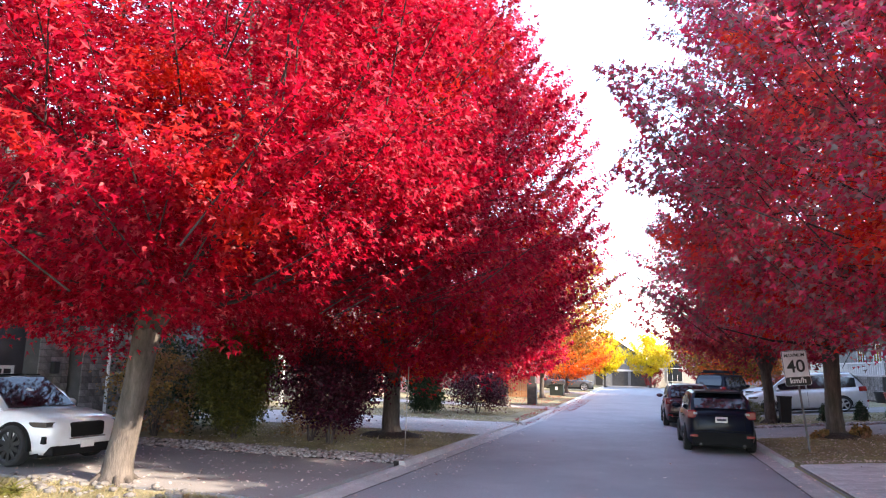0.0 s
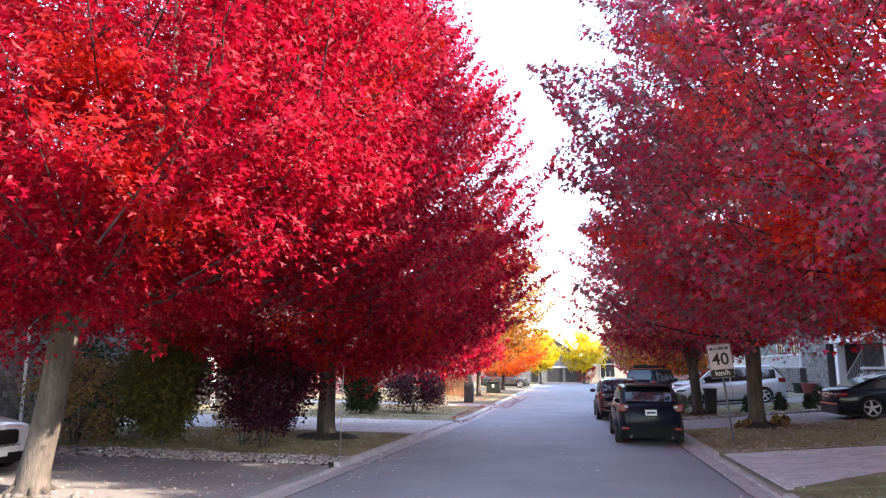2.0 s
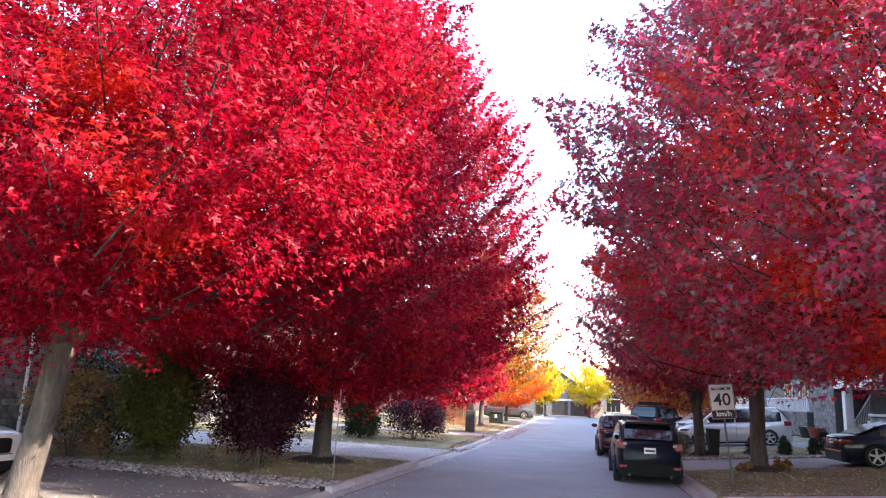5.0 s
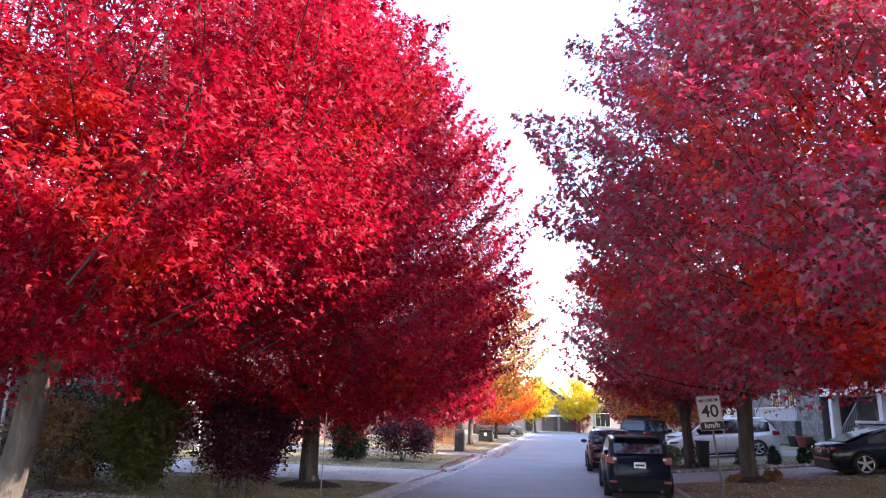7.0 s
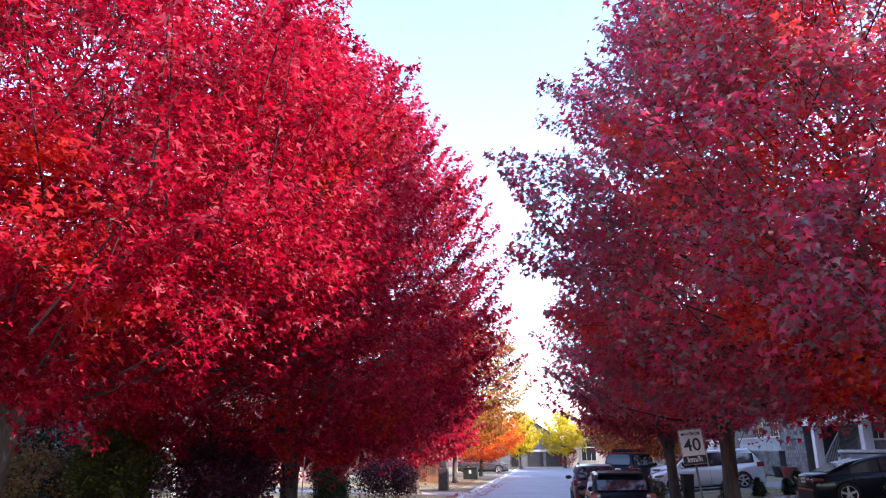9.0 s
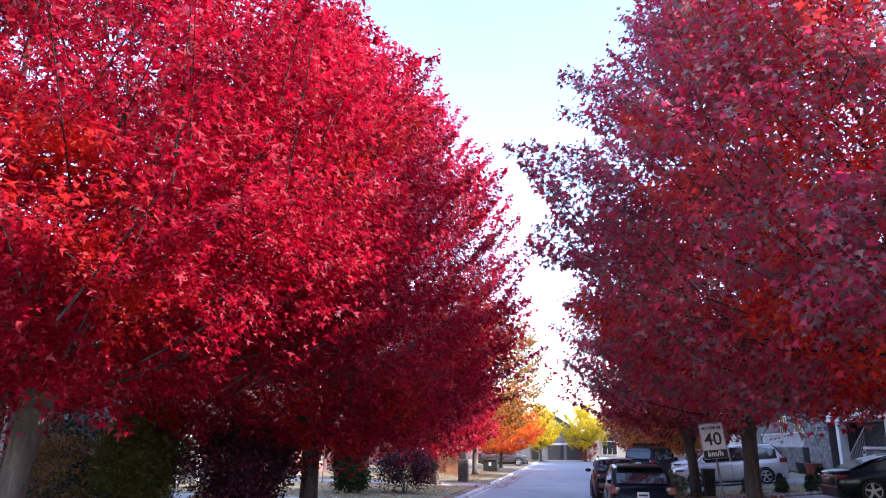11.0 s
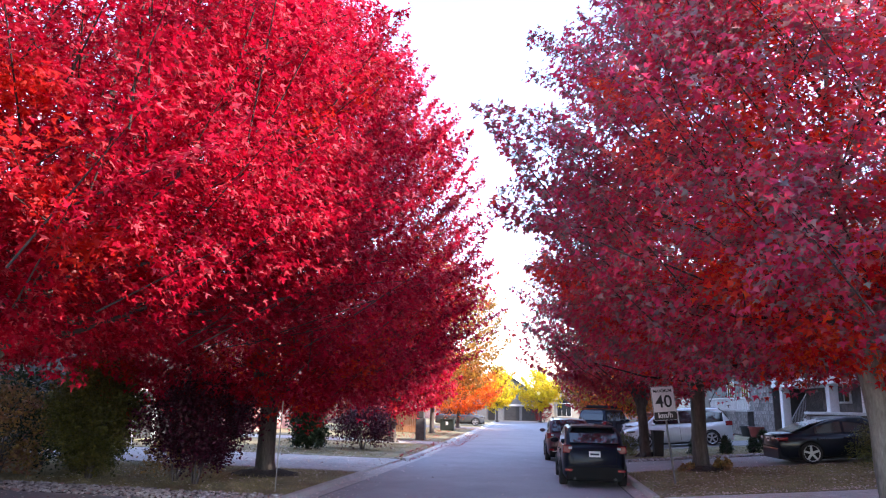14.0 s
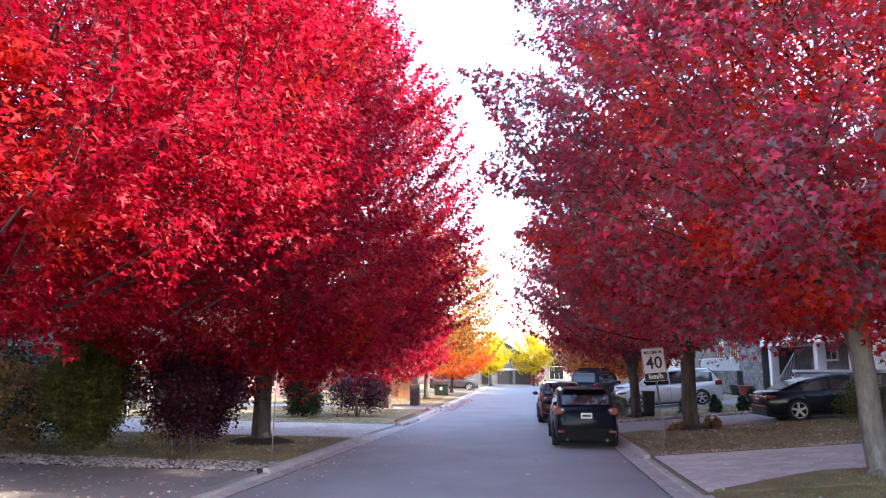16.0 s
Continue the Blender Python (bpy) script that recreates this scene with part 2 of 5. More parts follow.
gf = [(j * len(gx) + i, j * len(gx) + i + 1, (j + 1) * len(gx) + i + 1, (j + 1) * len(gx) + i) for j in range(len(gy) - 1) for i in range(len(gx) - 1)]
tagged(raw("ground", gv, gf, GRASS), "worn autumn grass and soil all round the street", "ground", kind="structure")

# the street, with a crown
rv, rf = [], []
ry = [-60 + 2.0 * k for k in range(84)]
rx = [KERB_L, -3.5, -2, -0.65, 0.7, 2.2, KERB_R]
for y in ry:
    for x in (KERB_L + swing(y), *rx[1:]):
        rv.append((x, y, 0.0 + 0.03 * (1 - ((x + 0.65) / 4.1) ** 2)))
for j in range(len(ry) - 1):
    for i in range(len(rx) - 1):
        k = j * len(rx) + i
        rf.append((k, k + 1, k + len(rx) + 1, k + len(rx)))
tagged(raw("road", rv, rf, ASPHALT, smooth=True), "grey asphalt residential street with worn surface", "road", kind="structure")


# ---------------------------------------------------------------- trees and shrubs
LEAF3 = np.array([(0, 0, 0), (0.58, 0.42, 0.12), (0.17, 0.42, 0.0), (0.0, 1.15, -0.16), (-0.17, 0.42, 0.0), (-0.58, 0.42, 0.12)])
LEAF2 = np.array([(0, 0, 0), (0.34, 0.5, 0.06), (0.0, 1.0, -0.05), (-0.34, 0.5, 0.06)])


LEAF5 = np.array([(0, 0, 0), (0.22, 0.16, 0.03), (0.60, 0.40, 0.12), (0.22, 0.50, 0.02), (0.0, 1.10, -0.16), (-0.22, 0.50, 0.02), (-0.60, 0.40, 0.12), (-0.22, 0.16, 0.03)])


def unit(v):
    return v / np.maximum(np.linalg.norm(v, axis=1), 1e-6)[:, None]


def blades(name, at, d, nrm, size, rng, mat, parent=None, shape=LEAF3, label=""):
    """Many leaves in one mesh: each blade points along d and turns its face to nrm."""
    n, k = len(at), len(shape)
    d = unit(d)
    s = unit(np.cross(d, nrm))
    u = np.cross(s, d)
    sz = (size * rng.uniform(0.65, 1.25, n))[:, None, None]
    v = at[:, None, :] + sz * (shape[None, :, 0:1] * s[:, None, :] + shape[None, :, 1:2] * d[:, None, :] + shape[None, :, 2:3] * u[:, None, :])
    me = bpy.data.meshes.new(name)
    me.vertices.add(n * k)
    me.vertices.foreach_set("co", v.astype(np.float32).ravel())
    me.loops.add(n * k)
    me.loops.foreach_set("vertex_index", np.arange(n * k, dtype=np.int32))
    me.polygons.add(n)
    me.polygons.foreach_set("loop_start", np.arange(0, n * k, k, dtype=np.int32))
    me.polygons.foreach_set("loop_total", np.full(n, k, dtype=np.int32))
    me.update(calc_edges=True)
    me.materials.append(mat)
    ob = new(name, me)
    if parent is not None:
        ob.parent = parent
    if label:
        ob["label"] = label
    return ob


def leaf_mesh(name, at, size, rng, mat, parent=None, shape=LEAF3, droop=0.8, label="", flat=0.0):
    """Leaves with no common direction: each points outwards or down with its own twist."""
    d, nrm = rng.normal(size=(len(at), 3)), rng.normal(size=(len(at), 3))
    d[:, 2] = d[:, 2] * 0.7 - droop
    if flat:
        d[:, 2] *= 1 - flat
        nrm[:, :2] *= 1 - flat
    return blades(name, at, d, nrm, size, rng, mat, parent, shape, label)


def tree(at, profile, mat, label, seed, girth=0.2, boughs=500, per=150, size=0.12, lean=(0, 0), fork=2.8, bark=None, shape=LEAF3, inner=None,
         climb=(8, 55), reach=(1.5, 2.7), shoots=0.25, droop=0.55, uneven=0.14, under=0.3, tuft=1.0, backlit_share=1.0):
    """A tapered trunk with a flared foot and rising limbs; the crown is made of boughs, each a feathered spray of
    leaves on side twigs.
    profile: heights and radii of the crown; inner: brighter leaves inside it, coloured as if lit from behind."""
    rng = np.random.default_rng(seed)
    root = thing("maple_tree", at, label, "tree", "street trees")
    bark = bark or BARK
    pz, pr = [p[0] for p in profile], [p[1] for p in profile]
    height, spread = pz[-1], max(pr)
    axis = lambda z: Vector((lean[0] * min(z, fork + 1.0), lean[1] * min(z, fork + 1.0), z))
    bm = bmesh.new()
    zs = [-0.25, 0.0, 0.12, 0.35, 0.9, 1.6, fork - 0.35, fork + 0.15, fork + 0.45]
    rs = [girth * 1.9, girth * 1.5, girth * 1.22, girth * 1.08, girth, girth * 0.96, girth * 1.0, girth * 0.92, girth * 0.3]
    tube(bm, [axis(z) + Vector((rng.normal() * 0.02, rng.normal() * 0.02, 0)) for z in zs], rs, 16)
    h = height - fork
    for k in range(5):   # main limbs that rise from the fork
        t = k * math.tau / 5 + seed
        d = Vector((math.cos(t), math.sin(t), 0))
        tube(bm, [axis(fork - 0.25) + d * girth * 0.25, axis(fork + 0.25) + d * girth * 1.3, axis(fork + 0.12 * h) + d * 0.13 * spread, axis(fork + 0.35 * h) + d * 0.27 * spread, axis(fork + 0.72 * h) + d * 0.25 * spread],
             [girth * 0.6, girth * 0.54, girth * 0.42, girth * 0.26, girth * 0.06], 9)
    for k in range(6):   # roots
        a = k * math.tau / 6 + rng.uniform(-0.3, 0.3)
        tube(bm, [(math.cos(a) * girth * 0.8, math.sin(a) * girth * 0.8, 0.16), (math.cos(a) * girth * 1.7, math.sin(a) * girth * 1.7, 0.03), (math.cos(a) * girth * 2.8, math.sin(a) * girth * 2.8, -0.1)], [girth * 0.32, girth * 0.22, girth * 0.1], 6)
    part("trunk", bm, bark, root, smooth=True)

    limbs = bmesh.new()
    sets = {False: ([], [], []), True: ([], [], [])}
    weight = np.interp(np.linspace(pz[0], height, 60), pz, pr) + 0.4
    weight[:20] *= 1.2   # the skirt of the crown is the densest
    weight /= weight.sum()
    for k in range(boughs):
        deep = rng.uniform() < under
        lead = not deep and rng.uniform() < shoots
        z = float(np.interp(rng.uniform(), np.cumsum(weight), np.linspace(pz[0], height, 60)))
        a = rng.uniform(0, math.tau)
        u = (z - pz[0]) / (height - pz[0])
        r = float(np.interp(z, pz, pr)) * (1 + uneven * noise.noise((math.cos(a) * 1.6 + seed, math.sin(a) * 1.6, z * 0.55)))
        far = rng.uniform(0.4, 0.9) if deep else rng.uniform(0.86, 1.0) + (rng.uniform(0.04, 0.17) if lead else 0.0)
        rise_by = radians(climb[0] + (climb[1] - climb[0]) * u + rng.normal() * 10 + (14 if lead else 0))
        turn = a + rng.normal() * 0.3
        out = Vector((math.cos(turn) * math.cos(rise_by), math.sin(turn) * math.cos(rise_by), math.sin(rise_by)))
        length = rng.uniform(*reach)
        tip = axis(z) + Vector((math.cos(a) * r * far, math.sin(a) * r * far, 0))
        start = tip - out * length
        side = out.cross(Vector((0, 0, 1))).normalized()
        side = (side + Vector((0, 0, rng.normal() * 0.35))).normalized()
        up = side.cross(out).normalized()
        o, sd, un = np.array(out), np.array(side), np.array(up)
        n = int(per * rng.uniform(0.75, 1.25) * length / reach[1] * (0.95 if lead else 1.0))
        twigs = 15
        s = (rng.integers(0, twigs, n) + rng.uniform(0, 1, n) ** 2 * 0.6) / twigs
        s = s ** 0.85
        half = length * (0.13 if lead else 0.36) * tuft * (1.04 - s) ** 0.75 + 0.03
        w = rng.uniform(-1, 1, n)
        w = np.sign(w) * np.abs(w) ** 0.8
        sag = droop * 0.35 * (w * half) ** 2 + 0.05 * length * (s - 0.5) ** 2
        pos = np.array(start) + o * (s * length + 0.45 * np.abs(w) * half)[:, None] + sd * (w * half)[:, None] + rng.normal(size=(n, 3)) * (0.045 if lead else 0.03 + 0.04 * length) * tuft
        pos[:, 2] -= sag
        d = o * 0.55 + sd * (np.sign(w) * 0.55)[:, None] + rng.normal(size=(n, 3)) * 0.45
        d[:, 2] -= droop * 1.2
        nrm = un * 0.9 + np.array((math.cos(a), math.sin(a), 0.3)) * 0.7 + rng.normal(size=(n, 3)) * 0.42
        bag = sets[bool(inner) and deep and rng.uniform() < backlit_share]
        bag[0].append(pos)
        bag[1].append(d)
        bag[2].append(nrm)
        if (lead or k % 2 == 0) and start.z > fork + 0.2:
            tube(limbs, [start - out * 0.6, start.lerp(tip, 0.5), tip], [0.016, 0.01, 0.003], 3, False)
        if k % 40 == 0 and start.z > fork + 0.5:   # a limb that carries the bough
            foot = axis(max(fork, min(start.z - 0.8, fork + 0.6 * (start.z - fork))))
            tube(limbs, [foot, foot.lerp(start, 0.5) + Vector((0, 0, -0.15)), start], [girth * 0.24, girth * 0.14, 0.015], 6, False)
    part("branching", limbs, BARK_DARK, root, smooth=True)
    for flag, (p, d, m) in sets.items():
        if p:
            blades("inner_leaves" if flag else "crown", np.concatenate(p), np.concatenate(d), np.concatenate(m), size, rng, inner if flag else mat, root, shape, "orange-red inner leaves painted as if backlit" if flag else "")
    return root


def shrub(name, at, height, spread, mat, label, seed, count=5000, size=0.07, shape=LEAF2, cone=0.0, stems=6, category="shrub", wide=0.5, low=0.1):
    """A rounded or conical bush: stems and a crown of small leaves in uneven clumps."""
    rng = np.random.default_rng(seed)
    root = thing(name, at, label, category)
    for k in range(stems):
        bm = bmesh.new()
        a = k * 2.4
        r = spread * rng.uniform(0.15, 0.5)
        tube(bm, [(math.cos(a) * 0.04, math.sin(a) * 0.04, -0.1), (math.cos(a) * r * 0.5, math.sin(a) * r * 0.5, height * 0.35), (math.cos(a) * r, math.sin(a) * r, height * 0.8)], [0.03, 0.02, 0.006], 6)
        part("stem", bm, BARK, root)
    clumps = max(12, count // 70)
    out = []
    for k in range(clumps):
        u, a = rng.uniform(0, 1), rng.uniform(0, math.tau)
        r = spread * ((1 - u) ** 0.55 * 1.0 if cone else math.sin(math.pi * (0.12 + 0.8 * u)) ** wide)
        r *= rng.uniform(0.55, 1.0) * (1 + 0.2 * noise.noise((math.cos(a) * 1.5 + seed, math.sin(a) * 1.5, u * 3)))
        c = np.array((math.cos(a) * r, math.sin(a) * r, low * height + (1 - low) * height * u))
        out.append(c + rng.normal(size=(count // clumps, 3)) * spread * 0.14)
    pts = np.concatenate(out)
    pts = pts[pts[:, 2] > 0.03]
    leaf_mesh("foliage", pts, size, rng, mat, root, shape, 0.1)
    return root




# ---------------------------------------------------------------- kerbs, lawns and driveways
def kerb(side, y0, y1, drop, label):
    """Concrete gutter and kerb in one cast piece: a real step, or a dropped one at a driveway."""
    s = -1 if side == "L" else 1
    edge = KERB_L if side == "L" else KERB_R
    h = 0.035 if drop else 0.125
    wide = (0.33, 0.48) if side == "L" else (0.38, 0.53)
    prof = [(0, -0.1), (0, 0.012), (wide[0] - 0.02, 0.004), (wide[0] + 0.015, h - 0.02), (wide[0] + 0.04, h), (wide[1], h + 0.004), (wide[1], -0.1)]
    ob = new("kerb", bpy.data.meshes.new("kerb"))
    tagged(ob, label, "kerb", "kerbs", "structure")
    n = max(1, round((y1 - y0) / 3.0))
    for k in range(n):
        a, b = y0 + (y1 - y0) * k / n + 0.006, y0 + (y1 - y0) * (k + 1) / n - 0.006
        vs = [(edge + (swing(y) if s < 0 else 0) + s * u, y, z) for y in (a, b) for u, z in prof]
        m = len(prof)
        fs = [(i, (i + 1) % m, m + (i + 1) % m, m + i) for i in range(m)] + [tuple(range(m))[::-1], tuple(range(m, 2 * m))]
        raw("kerb_stone", vs, fs, CONCRETE, ob)
    return ob


for side, y0, y1, drop in (("L", -30, 7.9, False), ("L", 7.9, 13.0, True), ("L", 13.0, 20.0, False), ("L", 20.0, 25.8, True), ("L", 25.8, 36.0, False), ("L", 36.0, 39.0, True),
                           ("L", 39.0, 62.0, False), ("L", 62.0, 68.0, True), ("L", 68.0, 98.0, False), ("R", -30, 10.8, False), ("R", 10.8, 16.5, True), ("R", 16.5, 22.6, False),
                           ("R", 22.6, 27.0, True), ("R", 27.0, 33.0, False), ("R", 33.0, 37.2, True), ("R", 37.2, 98.0, False)):
    kerb(side, y0, y1, drop, "dropped concrete kerb at a driveway" if drop else "pale concrete kerb with gutter along the road")

# tar seams between asphalt and gutter
for name, x in (("tar_seam", KERB_L + 0.035), ("tar_seam", KERB_R - 0.035)):
    vs, fs = [], []
    for k in range(120):
        y = -10 + k * 0.75
        c, w = x + (swing(y) if x < 0 else 0) + 0.02 * noise.noise((x, y * 0.7, 0)), 0.016 + 0.012 * noise.noise((x, y * 1.7, 5))
        vs += [(c - w, y, 0.0075 + 0.03 * (1 - ((x + 0.65) / 4.1) ** 2)), (c + w, y, 0.0075 + 0.03 * (1 - ((x + 0.65) / 4.1) ** 2))]
        if k:
            fs.append((2 * k - 2, 2 * k - 1, 2 * k + 1, 2 * k))
    tagged(raw(name, vs, fs, TAR), "dark tar seam between asphalt and gutter", "seam", kind="structure")

sheet("driveway_asphalt", -16.4, XL, 8.2, 12.75, 0.0, ASPHALT_DRIVE, "grey asphalt driveway under the red maple", "driveway")
sheet("driveway_concrete", -17.0, XL, 20.2, 25.6, 0.004, CONCRETE, "pale concrete driveway strewn with leaves", "driveway")
sheet("driveway_brick", -17.0, XL, 36.2, 38.8, 0.004, CONCRETE, "narrow paved driveway further along", "driveway")
sheet("driveway_far", -15.0, XL, 62.2, 67.8, 0.004, ASPHALT_DRIVE, "far driveway with a parked pickup", "driveway")
sheet("driveway_sedan", XR, 13.0, 22.8, 26.8, 0.0, ASPHALT_DRIVE, "grey asphalt driveway under the dark sedan", "driveway")
sheet("driveway_van", XR, 12.5, 33.2, 37.0, 0.0, ASPHALT_DRIVE, "asphalt driveway under the white van", "driveway")
paver_bed = sheet("driveway_pavers", XR, 12.6, 11.15, 16.25, -0.035, JOINT, "pale interlocking paver driveway", "driveway")
for name, x0, x1, y0, y1, label in (("lawn", -16, XL, -8, 8.0, "lawn patch by the near maple"), ("lawn", -17, XL, 14.2, 20.0, "shaded lawn between two driveways with fallen leaves"),
                                    ("lawn", -17, XL, 25.8, 36.0, "lawn with a cedar and strips of sunlight"), ("lawn", -17, XL, 39.0, 62.0, "further lawn along the street"),
                                    ("lawn", -17, XL, 68.0, 98.0, "far sunlit lawn"), ("lawn", XR, 13, -8, 11.1, "rough grass at the foot of the pale-barked maple"), ("lawn", XR, 13, 16.35, 22.7, "patchy lawn with the speed sign, strewn with leaves"),
                                    ("lawn", XR, 12.6, 27.6, 33.0, "planted strip before the van"), ("lawn", XR, 12.6, 37.2, 98, "further lawn on the van's side")):
    sheet(name, x0, x1, y0, y1, 0.0, GRASS, label, "lawn")

sheet("lawn_corner", XR + 0.1, 13.0, 11.0, 12.55, 0.035, GRASS, "corner of rough grass that rounds the paver driveway", "lawn", 0.4, slant=0.65)

BLADE = np.array([(-0.05, 0, 0), (0.05, 0, 0), (0.012, 1.0, 0.25)])


def scatter(name, areas, mat, size, seed, label, category, shape, droop, flat=0.0, lift=0.01):
    rng = np.random.default_rng(seed)
    pts = []
    for x0, x1, y0, y1, n in areas:
        xs, ys = rng.uniform(x0, x1, n), rng.uniform(y0, y1, n)
        keep = np.array([noise.noise((a * 0.8, b * 0.8, seed)) > -0.25 - 0.3 * rng.random() for a, b in zip(xs, ys)])
        for a, b in zip(xs[keep], ys[keep]):
            z = rise(a, b) if (a > XR or a < XL + swing(b)) else 0.03 * (1 - ((a + 0.65) / 4.1) ** 2) if KERB_L + swing(b) < a < KERB_R else 0.02
            pts.append((a, b, z + lift + 0.012 * noise.noise((a * 0.9, b * 0.9, 3)) * (a > XR or a < XL + swing(b))))
    ob = leaf_mesh(name, np.array(pts), size, rng, mat, None, shape, droop, "", flat)
    return tagged(ob, label, category, kind="stuff")


scatter("grass", [(XR, 12, 16.4, 22.6, 30000), (XR, 9.5, 7, 11.05, 24000), (5.9, 9.5, 11.0, 12.45, 12000), (4.7, 5.9, 11.0, 11.8, 3500), (-12, XL + 0.5, 14.3, 19.9, 22000), (XR, 10, 27.7, 32.9, 9000), (-12, XL, 25.9, 35.5, 14000), (-12, XL, 5, 8.0, 12000), (-10, XL, 39.2, 60, 9000)],
        GRASS_BLADE, 0.075, 41, "short dry autumn grass blades", "grass", BLADE, -1.1)
scatter("fallen_leaves", [(XR, 12, 16.4, 22.6, 1300), (XR, 12, 16.2, 16.7, 420), (XR, 9, 8, 11.5, 100), (3.0, 10, 10, 15.7, 90), (XR, 10, 23, 33, 160), (-12, XL, 14.2, 20, 420), (-13, XL, 8.3, 12.7, 480), (-12, -4.2, 20, 26, 900),
                          (-4.8, -3.5, 10, 40, 420), (-4.6, 3.2, 4, 30, 110), (-11, XL, 26, 40, 380), (-9, XL, 4, 8.2, 120), (2.9, 3.6, 8, 20, 90)],
        LITTER, 0.064, 42, "fallen maple leaves scattered on grass and paving", "leaves", LEAF3, 0.0, 0.93, 0.03)
scatter("red_leaf_drift", [(-4.75, -3.0, 36, 52, 420), (-8, XL, 39, 55, 500), (-4.75, -3.9, 26, 36, 200)], LEAF_WINE, 0.1, 43, "drift of red fallen leaves along the kerb", "leaves", LEAF3, 0.0, 0.93, 0.03)


def pebbles(name, x0, x1, y0, y1, n, size, seed, label, mat):
    """River stones lying close together, each a small rounded lump."""
    rng = np.random.default_rng(seed)
    base = bmesh.new()
    bmesh.ops.create_icosphere(base, subdivisions=1, radius=1)
    bv = np.array([v.co[:] for v in base.verts])
    bf = np.array([[v.index for v in f.verts] for f in base.faces])
    base.free()
    vs, fs = [], []
    for k in range(n):
        y = rng.uniform(y0, y1)
        x = rng.uniform(x0, x1 + (swing(y) if x1 < 0 else 0))
        s = size * rng.uniform(0.5, 1.3)
        a = rng.uniform(0, math.tau)
        q = bv * (1 + rng.normal(size=(len(bv), 1)) * 0.10) * s * np.array((1, rng.uniform(0.6, 0.9), rng.uniform(0.4, 0.6)))
        q = q @ np.array(((math.cos(a), -math.sin(a), 0), (math.sin(a), math.cos(a), 0), (0, 0, 1)))
        vs.append(q + np.array((x, y, rise(x, y) + 0.15 * s + rng.uniform(0, 0.02))))
        fs.append(bf + k * len(bv))
    ob = raw(name, np.concatenate(vs).tolist(), np.concatenate(fs).tolist(), mat, smooth=True)
    return tagged(ob, label, "stones", kind="stuff")


sheet("stone_bed", -13.5, XL, 12.75, 14.1, -0.01, MULCH, "bed of river stones beside the driveway", "stone bed")
pebbles("river_stones", -13.3, XL - 0.05, 12.72, 14.05, 2000, 0.05, 51, "pale river stones edging the driveway", PEBBLE)
sheet("stone_bed", XR, 11.5, 26.85, 27.55, 0.0, MULCH, "strip of pale stones beyond the driveway", "stone bed")
pebbles("river_stones", XR + 0.05, 11.3, 26.9, 27.5, 900, 0.075, 52, "strip of pale edging stones by the driveway", PEBBLE)
pebbles("edging_rocks", -10.5, -6.6, 7.2, 8.25, 70, 0.09, 53, "rough grey rocks at the foot of the red maple", ROCK)


def mulch_ring(x, y, r, label):
    bm = bmesh.new()
    rng = random.Random(int(x * 10))
    n = 26
    rim = [bm.verts.new((math.cos(k * math.tau / n) * r * rng.uniform(0.9, 1.08), math.sin(k * math.tau / n) * r * rng.uniform(0.9, 1.08), 0.0)) for k in range(n)]
    mid = [bm.verts.new((math.cos(k * math.tau / n) * r * 0.6, math.sin(k * math.tau / n) * r * 0.6, 0.10 * rng.uniform(0.7, 1.3))) for k in range(n)]
    top = bm.verts.new((0, 0, 0.14))
    for k in range(n):
        j = (k + 1) % n
        bm.faces.new((rim[k], rim[j], mid[j], mid[k]))
        bm.faces.new((mid[k], mid[j], top))
    ob = part("mulch_ring", bm, MULCH, smooth=True)
    ob.location = (x, y, rise(x, y) + 0.005)
    return tagged(ob, label, "mulch", kind="structure")


mulch_ring(-6.95, 18.2, 1.0, "ring of dark mulch round the crimson maple")
mulch_ring(6.06, 22.2, 0.75, "mound of mulch and ornamental grass at a trunk")

# pavers of the near driveway, each laid on the slope
pm = bmesh.new()
box(pm, -0.222, 0.222, -0.142, 0.142, -0.04, 0.0, bevel=0.008)
pme = bpy.data.meshes.new("paver")
pm.to_mesh(pme)
pm.free()
pme.materials.append(PAVER)
tilt = math.degrees(math.atan(0.075))
prng = random.Random(5)
for i in range(19):
    for j in range(17):
        x, y = XR + 0.26 + i * 0.452 + (0.226 if j % 2 else 0), 11.33 + j * 0.292
        if j % 2 and i == 0:   # half paver that closes the row
            half = new("paver", pme)
            half.parent = paver_bed
            half.matrix_world = pose(XR + 0.15, y, rise(XR + 0.15, y) + 0.012, 0, -tilt, 0) @ Matrix.Diagonal((0.49, 1, 1, 1))
        ob = new("paver", pme)
        ob.parent = paver_bed
        ob.matrix_world = pose(x, y, rise(x, y) + 0.012 + prng.uniform(-0.003, 0.003), prng.uniform(-0.4, 0.4), -tilt, 0)

# ---------------------------------------------------------------- vehicles
CAR_BLACK = paint("black_car_paint", (0.005, 0.007, 0.018), 0.3, 0.0, 0.1)
CAR_NAVY = paint("dark_blue_car_paint", (0.008, 0.011, 0.022), 0.35, 0.1, 0.35)
CAR_MAROON = paint("maroon_car_paint", (0.06, 0.003, 0.014), 0.35, 0.1, 0.3)
CAR_WHITE = paint("white_car_paint", (0.80, 0.80, 0.82), 0.3, 0.0, 1.0)
CAR_SILVER = paint("silver_car_paint", (0.55, 0.56, 0.58), 0.35, 0.25, 1.0)
CAR_GREY = paint("grey_car_paint", (0.07, 0.075, 0.08), 0.3, 0.3, 1.0)
PLASTIC = paint("black_plastic", (0.012, 0.012, 0.013), 0.75)
RUBBER = paint("tyre_rubber", (0.018, 0.018, 0.019), 0.85)
